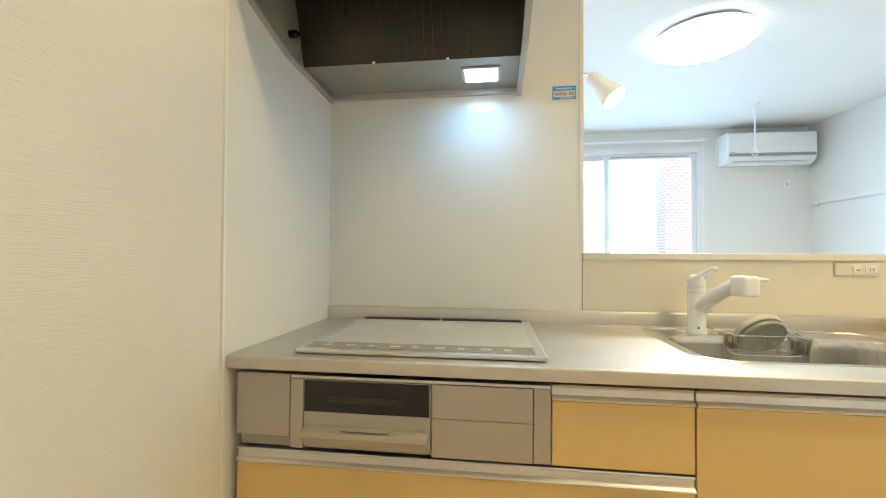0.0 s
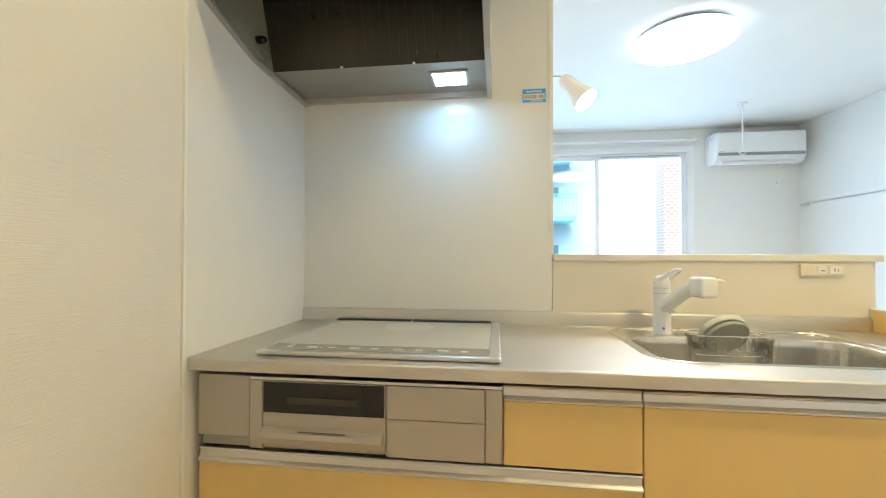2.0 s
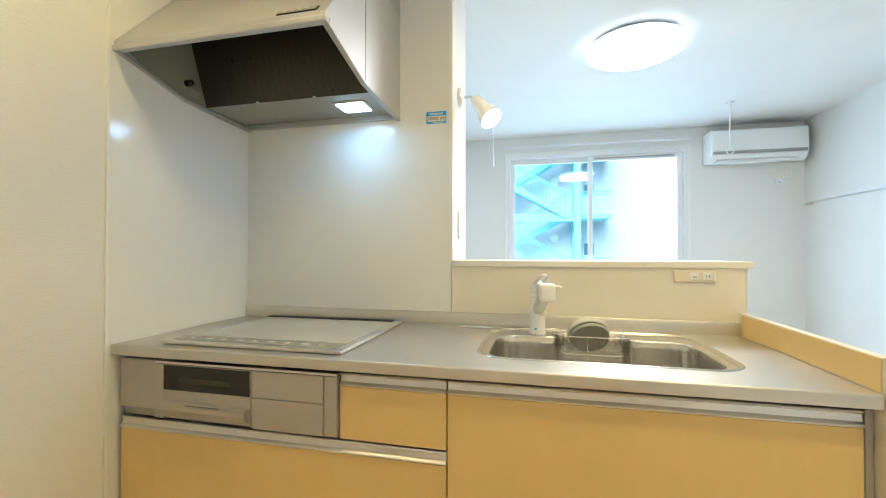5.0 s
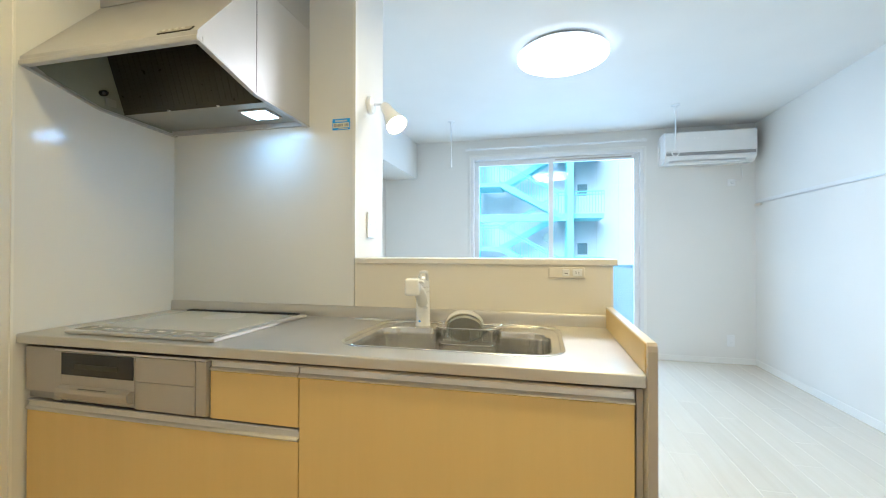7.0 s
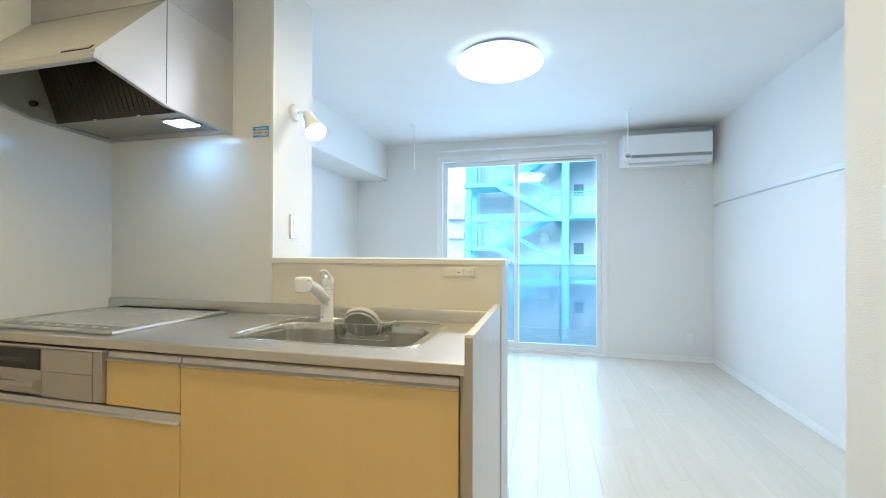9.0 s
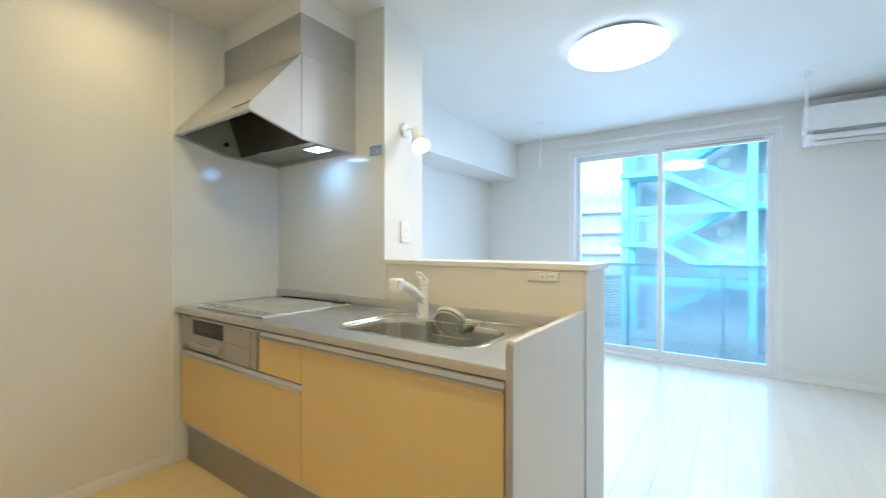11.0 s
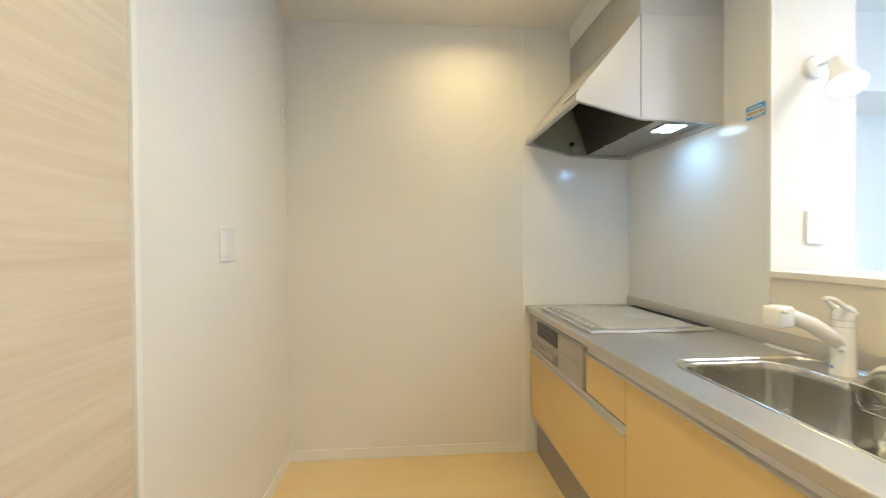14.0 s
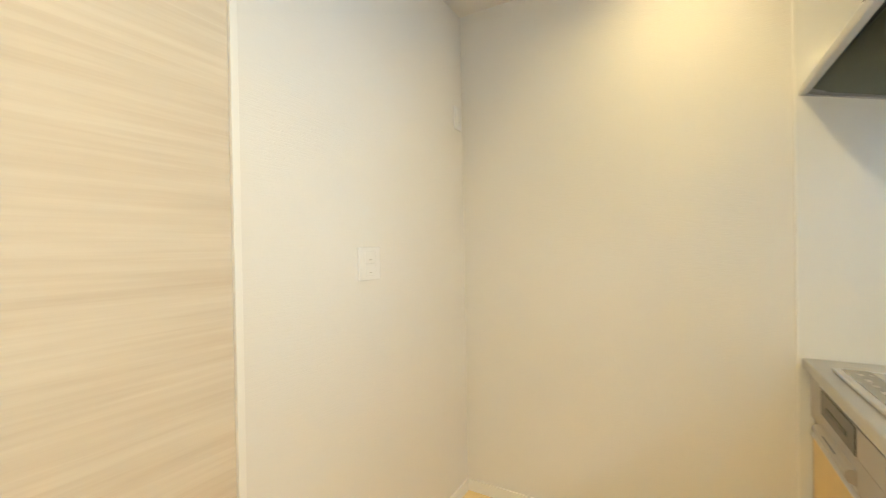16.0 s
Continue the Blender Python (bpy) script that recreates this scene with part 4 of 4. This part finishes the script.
for dx, dy in DOWN:
    dl = thing("downlight", "small round lit downlight in the kitchen ceiling", "lamp", "kitchen downlights", at=(dx, dy, CEIL))
    part("ring", lathe([(0.040, CEIL - 0.001), (0.055, CEIL - 0.001), (0.054, CEIL - 0.006), (0.042, CEIL - 0.007), (0.040, CEIL - 0.001)], pose(dx, dy, 0), 32), M_WHITE, dl)
    part("bulb", lathe([(0.0, CEIL - 0.010), (0.026, CEIL - 0.008), (0.038, CEIL - 0.003), (0.038, CEIL - 0.002), (0.0, CEIL - 0.002)], pose(dx, dy, 0), 24), M_DOWN, dl)

# ---- air conditioner ----
AX0, AX1 = 2.965, 3.78
AY = NORTH
ac = thing("air_conditioner", "white wall-mounted air conditioner with a dark louvre", "air conditioner", at=(3.4, NORTH, 2.0680))
prof = [(AY, 2.0380), (AY - 0.12, 2.0300), (AY - 0.17, 2.0460), (AY - 0.205, 2.0830), (AY - 0.215, 2.1130), (AY - 0.212, 2.3330), (AY - 0.195, 2.3480), (AY, 2.3480)]
part("body", prism(prof, AX0, AX1), M_WHITE, ac, "", False)
part("front_panel", box(AX0 + 0.004, AX1 - 0.004, AY - 0.222, AY - 0.210, 2.1360, 2.3360, 0.004), M_WHITE, ac)
part("louvre_gap", box(AX0 + 0.012, AX1 - 0.012, AY - 0.2205, AY - 0.195, 2.1060, 2.1340), M_KICK, ac, "dark grey louvre strip")
flap = prism([(AY - 0.200, 2.0640), (AY - 0.219, 2.1000), (AY - 0.222, 2.0980), (AY - 0.204, 2.0600)], AX0 + 0.04, AX1 - 0.04)
part("flap", flap, M_SASH, ac)
part("outlet_gap", box(AX0 + 0.05, AX1 - 0.09, AY - 0.195, AY - 0.12, 2.0285, 2.0480), M_SASH, ac)
part("name_bar", box(AX0 + 0.02, AX0 + 0.06, AY - 0.2232, AY - 0.2215, 2.1420, 2.1480), M_SILVER, ac)
part("back_plate", box(AX0 - 0.012, AX0 + 0.03, AY - 0.03, AY, 2.0480, 2.3180, 0.004), M_WHITE, ac)

# ---- curtain rail and drying hooks ----
cr = thing("curtain_rail", "white double curtain rail above the sliding window", "curtain rail", at=(1.86, NORTH, 2.32))
for dy in (0.055, 0.10):
    part("track", box(0.89, 2.83, NORTH - dy - 0.012, NORTH - dy, 2.310, 2.322, 0.002), M_SASH, cr)
for x in (0.93, 1.55, 2.17, 2.79):
    part("bracket", box(x, x + 0.022, NORTH - 0.108, NORTH, 2.323, 2.335, 0.002), M_SASH, cr)
for k in range(7):
    part("runner", box(2.62 + k * 0.026, 2.634 + k * 0.026, NORTH - 0.110, NORTH - 0.10, 2.296, 2.310, 0.002), M_SASH, cr)


def drying_hook(x, y, z, ring):
    ob = thing("drying_hook", "white ceiling hook rod for a laundry pole", "laundry hook", "drying hooks", at=(x, y, CEIL))
    part("plate", lathe([(0.0, CEIL), (0.035, CEIL), (0.035, CEIL - 0.006), (0.010, CEIL - 0.012), (0.008, CEIL - 0.035), (0.0, CEIL - 0.035)], pose(x, y, 0), 24), M_WHITE, ob)
    part("rod", cyl((x, y, CEIL - 0.03), (x, y, z + 0.02), 0.0055, 0.0055, 12), M_WHITE, ob)
    if ring:
        part("ring", tube([(x + 0.028 * math.cos(a), y, z + 0.028 * math.sin(a)) for a in [k * math.pi / 10 for k in range(21)]], 0.005, 8), M_WHITE, ob)
    else:
        part("sleeve", cyl((x, y, z), (x, y, z + 0.09), 0.010, 0.010, 12), M_WHITE, ob)


drying_hook(HOOK_R[0], HOOK_R[1], 2.018, True)
drying_hook(HOOK_L[0], HOOK_L[1], 1.985, False)

# ---- balcony ----
bal = thing("balcony_railing", "dark metal balcony railing with fine mesh panels", "railing", at=(1.9, 4.25, 0))
structure("balcony_floor", box(-0.8, 5.2, NORTH + 0.14, 4.40, -0.50, -0.36), M_CONC, "grey concrete balcony floor", "balcony")
RY = 4.25
part("top_rail", box(-0.8, 5.2, RY - 0.03, RY + 0.03, 0.935, 0.968, 0.004), M_RAIL, bal)
part("bottom_rail", box(-0.8, 5.2, RY - 0.02, RY + 0.02, -0.34, -0.31, 0.003), M_RAIL, bal)
for k in range(6):
    x = -0.74 + k * 1.04 + 0.0
    part("post", box(x - 0.02, x + 0.02, RY - 0.02, RY + 0.02, -0.36, 0.935, 0.002), M_RAIL, bal)
mesh_v, mesh_f = [], []


def bar(x0, x1, y0, y1, z0, z1):
    n = len(mesh_v)
    mesh_v.extend([(x0, y0, z0), (x1, y0, z0), (x1, y1, z0), (x0, y1, z0), (x0, y0, z1), (x1, y0, z1), (x1, y1, z1), (x0, y1, z1)])
    mesh_f.extend([(n, n + 3, n + 2, n + 1), (n + 4, n + 5, n + 6, n + 7), (n, n + 1, n + 5, n + 4), (n + 1, n + 2, n + 6, n + 5), (n + 2, n + 3, n + 7, n + 6), (n + 3, n, n + 4, n + 7)])


def mesh_part(name, material, parent, label=""):
    me = bpy.data.meshes.new(name)
    me.from_pydata(mesh_v, [], mesh_f)
    me.update()
    me.materials.append(material)
    ob = new(name, me)
    ob.parent = parent
    ob.matrix_parent_inverse = parent_chain(parent).inverted()
    if label:
        ob["label"] = label
    mesh_v.clear()
    mesh_f.clear()
    return ob


for k in range(56):
    z = -0.30 + k * 0.022
    bar(-0.8, 5.2, RY - 0.004, RY + 0.004, z, z + 0.0105)
for k in range(220):
    x = -0.8 + k * 0.0273
    bar(x, x + 0.009, RY - 0.006, RY - 0.0045, -0.31, 0.935)
tagged(mesh_part("mesh", M_RAIL, bal, "fine woven metal mesh"), kind="stuff")

# ---- outside ----
structure("ground", box(-120, 120, 4.4, 200, -3.4, -3.2), M_ASPH, "grey paved ground between the buildings", "ground")
structure("backdrop", box(-160, 160, 150, 151, -3.2, 110), M_SKY, "plain bright overcast sky", "sky")
bld = thing("apartment_building", "pale panelled building behind a steel outdoor staircase", "building", at=(1.5, 22, -3.2))
FYB = 22.0
for k in range(8):
    x0 = -2.1 + k * 1.12
    part("wall_panel", box(x0, x0 + 1.112, FYB, FYB + 6, -3.2, 13), M_FACADE, bld)
part("wall_joint", box(-2.1, 6.8, FYB + 0.01, FYB + 5.9, -3.2, 12.95), M_KICK, bld)
for k in range(-1, 4):
    z = -0.25 + 3.2 * k
    d = part("door", box(3.45, 4.33, FYB - 0.05, FYB, z, z + 2.08, 0.01), M_FACADE, bld, "flat pale service door")
    part("door_window", box(3.63, 4.14, FYB - 0.06, FYB - 0.045, z + 1.28, z + 1.90), M_DOORPANE, d, "dark glazed door window")
    part("round_lamp", lathe([(0.0, 0.0), (0.27, 0.0), (0.27, -0.08), (0.2, -0.14), (0.0, -0.16)], pose(2.08, FYB, z + 2.2, -90), 24), M_WHITE, bld, "round white wall lamp")

stair = thing("outdoor_staircase", "pale turquoise steel staircase with barred railings", "staircase", at=(0.7, 20.5, -3.2))
for x in (-1.76, 3.10):
    for y in (19.55, 21.35):
        part("column", box(x - 0.16, x + 0.16, y - 0.13, y + 0.13, -3.2, 12, 0.01), M_STAIR, stair)


def railing(x0, z0, x1, z1, y):
    for h in (1.1, 0.95):
        a, b = (x0, y, z0 + h), (x1, y, z1 + h)
        tube([a, b], 0.028, 6, bm=cur)
    n = max(2, int(abs(x1 - x0) / 0.13))
    for k in range(n + 1):
        f = k / n
        x, z = x0 + (x1 - x0) * f, z0 + (z1 - z0) * f
        bar(x - 0.011, x + 0.011, y - 0.011, y + 0.011, z + 0.08, z + 1.08)


def flight(x0, z0, x1, z1, y0, y1):
    global cur
    for y in (y0, y1):
        cur = prism([(x0, z0 + 0.10), (x1, z1 + 0.10), (x1, z1 - 0.22), (x0, z0 - 0.22)], y - 0.03, y + 0.03, "y")
        part("stringer", cur, M_STAIR, stair)
    n = 9
    for k in range(n):
        x, z = x0 + (x1 - x0) * (k + 0.5) / n, z0 + (z1 - z0) * (k + 0.5) / n
        part("tread", box(x - 0.15, x + 0.15, y0 + 0.03, y1 - 0.03, z - 0.03, z), M_STAIR, stair)
    cur = bmesh.new()
    railing(x0, z0, x1, z1, y0)
    part("handrail", cur, M_STAIR, stair)
    mesh_part("balusters", M_STAIR, stair)


def landing(x0, x1, z, y0, y1):
    global cur
    part("landing", box(x0, x1, y0, y1, z - 0.22, z), M_STAIR, stair)
    cur = bmesh.new()
    railing(x0, z, x1, z, y0)
    part("handrail", cur, M_STAIR, stair)
    mesh_part("balusters", M_STAIR, stair)


cur = None
for k in range(-1, 3):
    z = 3.05 + 3.25 * k
    part("beam", box(-1.9, 3.25, 19.50, 19.64, z - 0.36, z + 0.02, 0.01), M_STAIR, stair)
    landing(2.55, 4.70, z, 19.7, 21.9)
    landing(-2.0, -0.32, z + 1.63, 19.3, 21.4)
    flight(-0.35, z + 1.63, 2.55, z, 19.35, 20.25)
    flight(2.55, z, -0.32, z - 1.62, 20.45, 21.35)

far = thing("far_building", "distant white apartment block with banded windows", "building", at=(-14, 60, -3.2))
part("wall", box(-19, -9.9, 60, 70, -3.2, 9.6), M_FACADE, far)
for k in range(4):
    for j in range(4):
        x, z = -18.2 + j * 2.1, -1.5 + 2.9 * k
        part("window", box(x, x + 1.4, 59.92, 60.0, z, z + 1.3), M_PANE, far)
    part("balcony", box(-19, -9.9, 59.0, 60.0, -2.6 + 2.9 * k, -1.75 + 2.9 * k), M_FACADE, far)
brk = thing("brick_building", "tall building clad in pale red brick tiles", "building", at=(15, 30, -3.2))
part("wall", box(12.75, 19.0, 30.0, 31.7, -3.2, 20), M_BRICK, brk)
hedge = thing("boundary_fence", "grey slatted boundary fence below the balcony", "fence", at=(1, 9, -3.2))
for k in range(10):
    part("slat", box(-3.0, 5.5, 9.0, 9.04, -3.1 + k * 0.24, -2.92 + k * 0.24), M_FENCE, hedge)
for k in range(5):
    part("post", box(-3.0 + k * 2.1, -2.92 + k * 2.1, 9.04, 9.10, -3.2, -0.7), M_RAIL, hedge)

# ---- floor boards ----
floor = structure("floor", box(WEST, EAST, SOUTH - 0.12, NORTH + 0.14, -0.02, -0.0045), M_SUB, "pale cream wood-print floor boards", "floor")
W, L = 0.1515, 1.212
BOARDS = {}
KX = WEST + 14 * W
# jointless sheet, painted yellower for the kitchen's warm light
structure("kitchen_floor", box(0.0, KX, SOUTH - 0.12, 0.1, -0.004, 0.0), M_VINYL, "smooth vinyl floor of the kitchen, warm lamplight in its maple yellow", "floor")


def board(x0, x1, y0, y1):
    key = (round(x1 - x0, 3), round(y1 - y0, 3))
    if key not in BOARDS:
        w, l, c = x1 - x0, y1 - y0, 0.0016
        me = bpy.data.meshes.new("plank")
        v = [(0, 0, -0.004), (w, 0, -0.004), (w, l, -0.004), (0, l, -0.004), (0, 0, -0.0022), (w, 0, -0.0022), (w, l, -0.0022), (0, l, -0.0022),
             (c, c / 2, 0), (w - c, c / 2, 0), (w - c, l - c / 2, 0), (c, l - c / 2, 0)]
        f = [(0, 3, 2, 1), (0, 1, 5, 4), (1, 2, 6, 5), (2, 3, 7, 6), (3, 0, 4, 7), (4, 5, 9, 8), (5, 6, 10, 9), (6, 7, 11, 10), (7, 4, 8, 11), (8, 9, 10, 11)]
        me.from_pydata(v, [], f)
        me.update()
        me.materials.append(M_PLANK)
        BOARDS[key] = me
    ob = new("plank", BOARDS[key])
    ob.location = (x0, y0, 0)
    ob.parent = floor


x, row = WEST, 0
while x < EAST - 0.01:
    x1 = min(x + W, EAST)
    y = SOUTH - 0.12 - (0.0, 0.62, 0.31, 0.93)[row % 4]
    while y < NORTH:
        a, b = max(y, SOUTH - 0.12 if x > KX - 0.01 else 0.1), min(y + L, NORTH)
        if b - a > 0.02:
            board(x, x1, a, b)
        y += L
    x, row = x1, row + 1
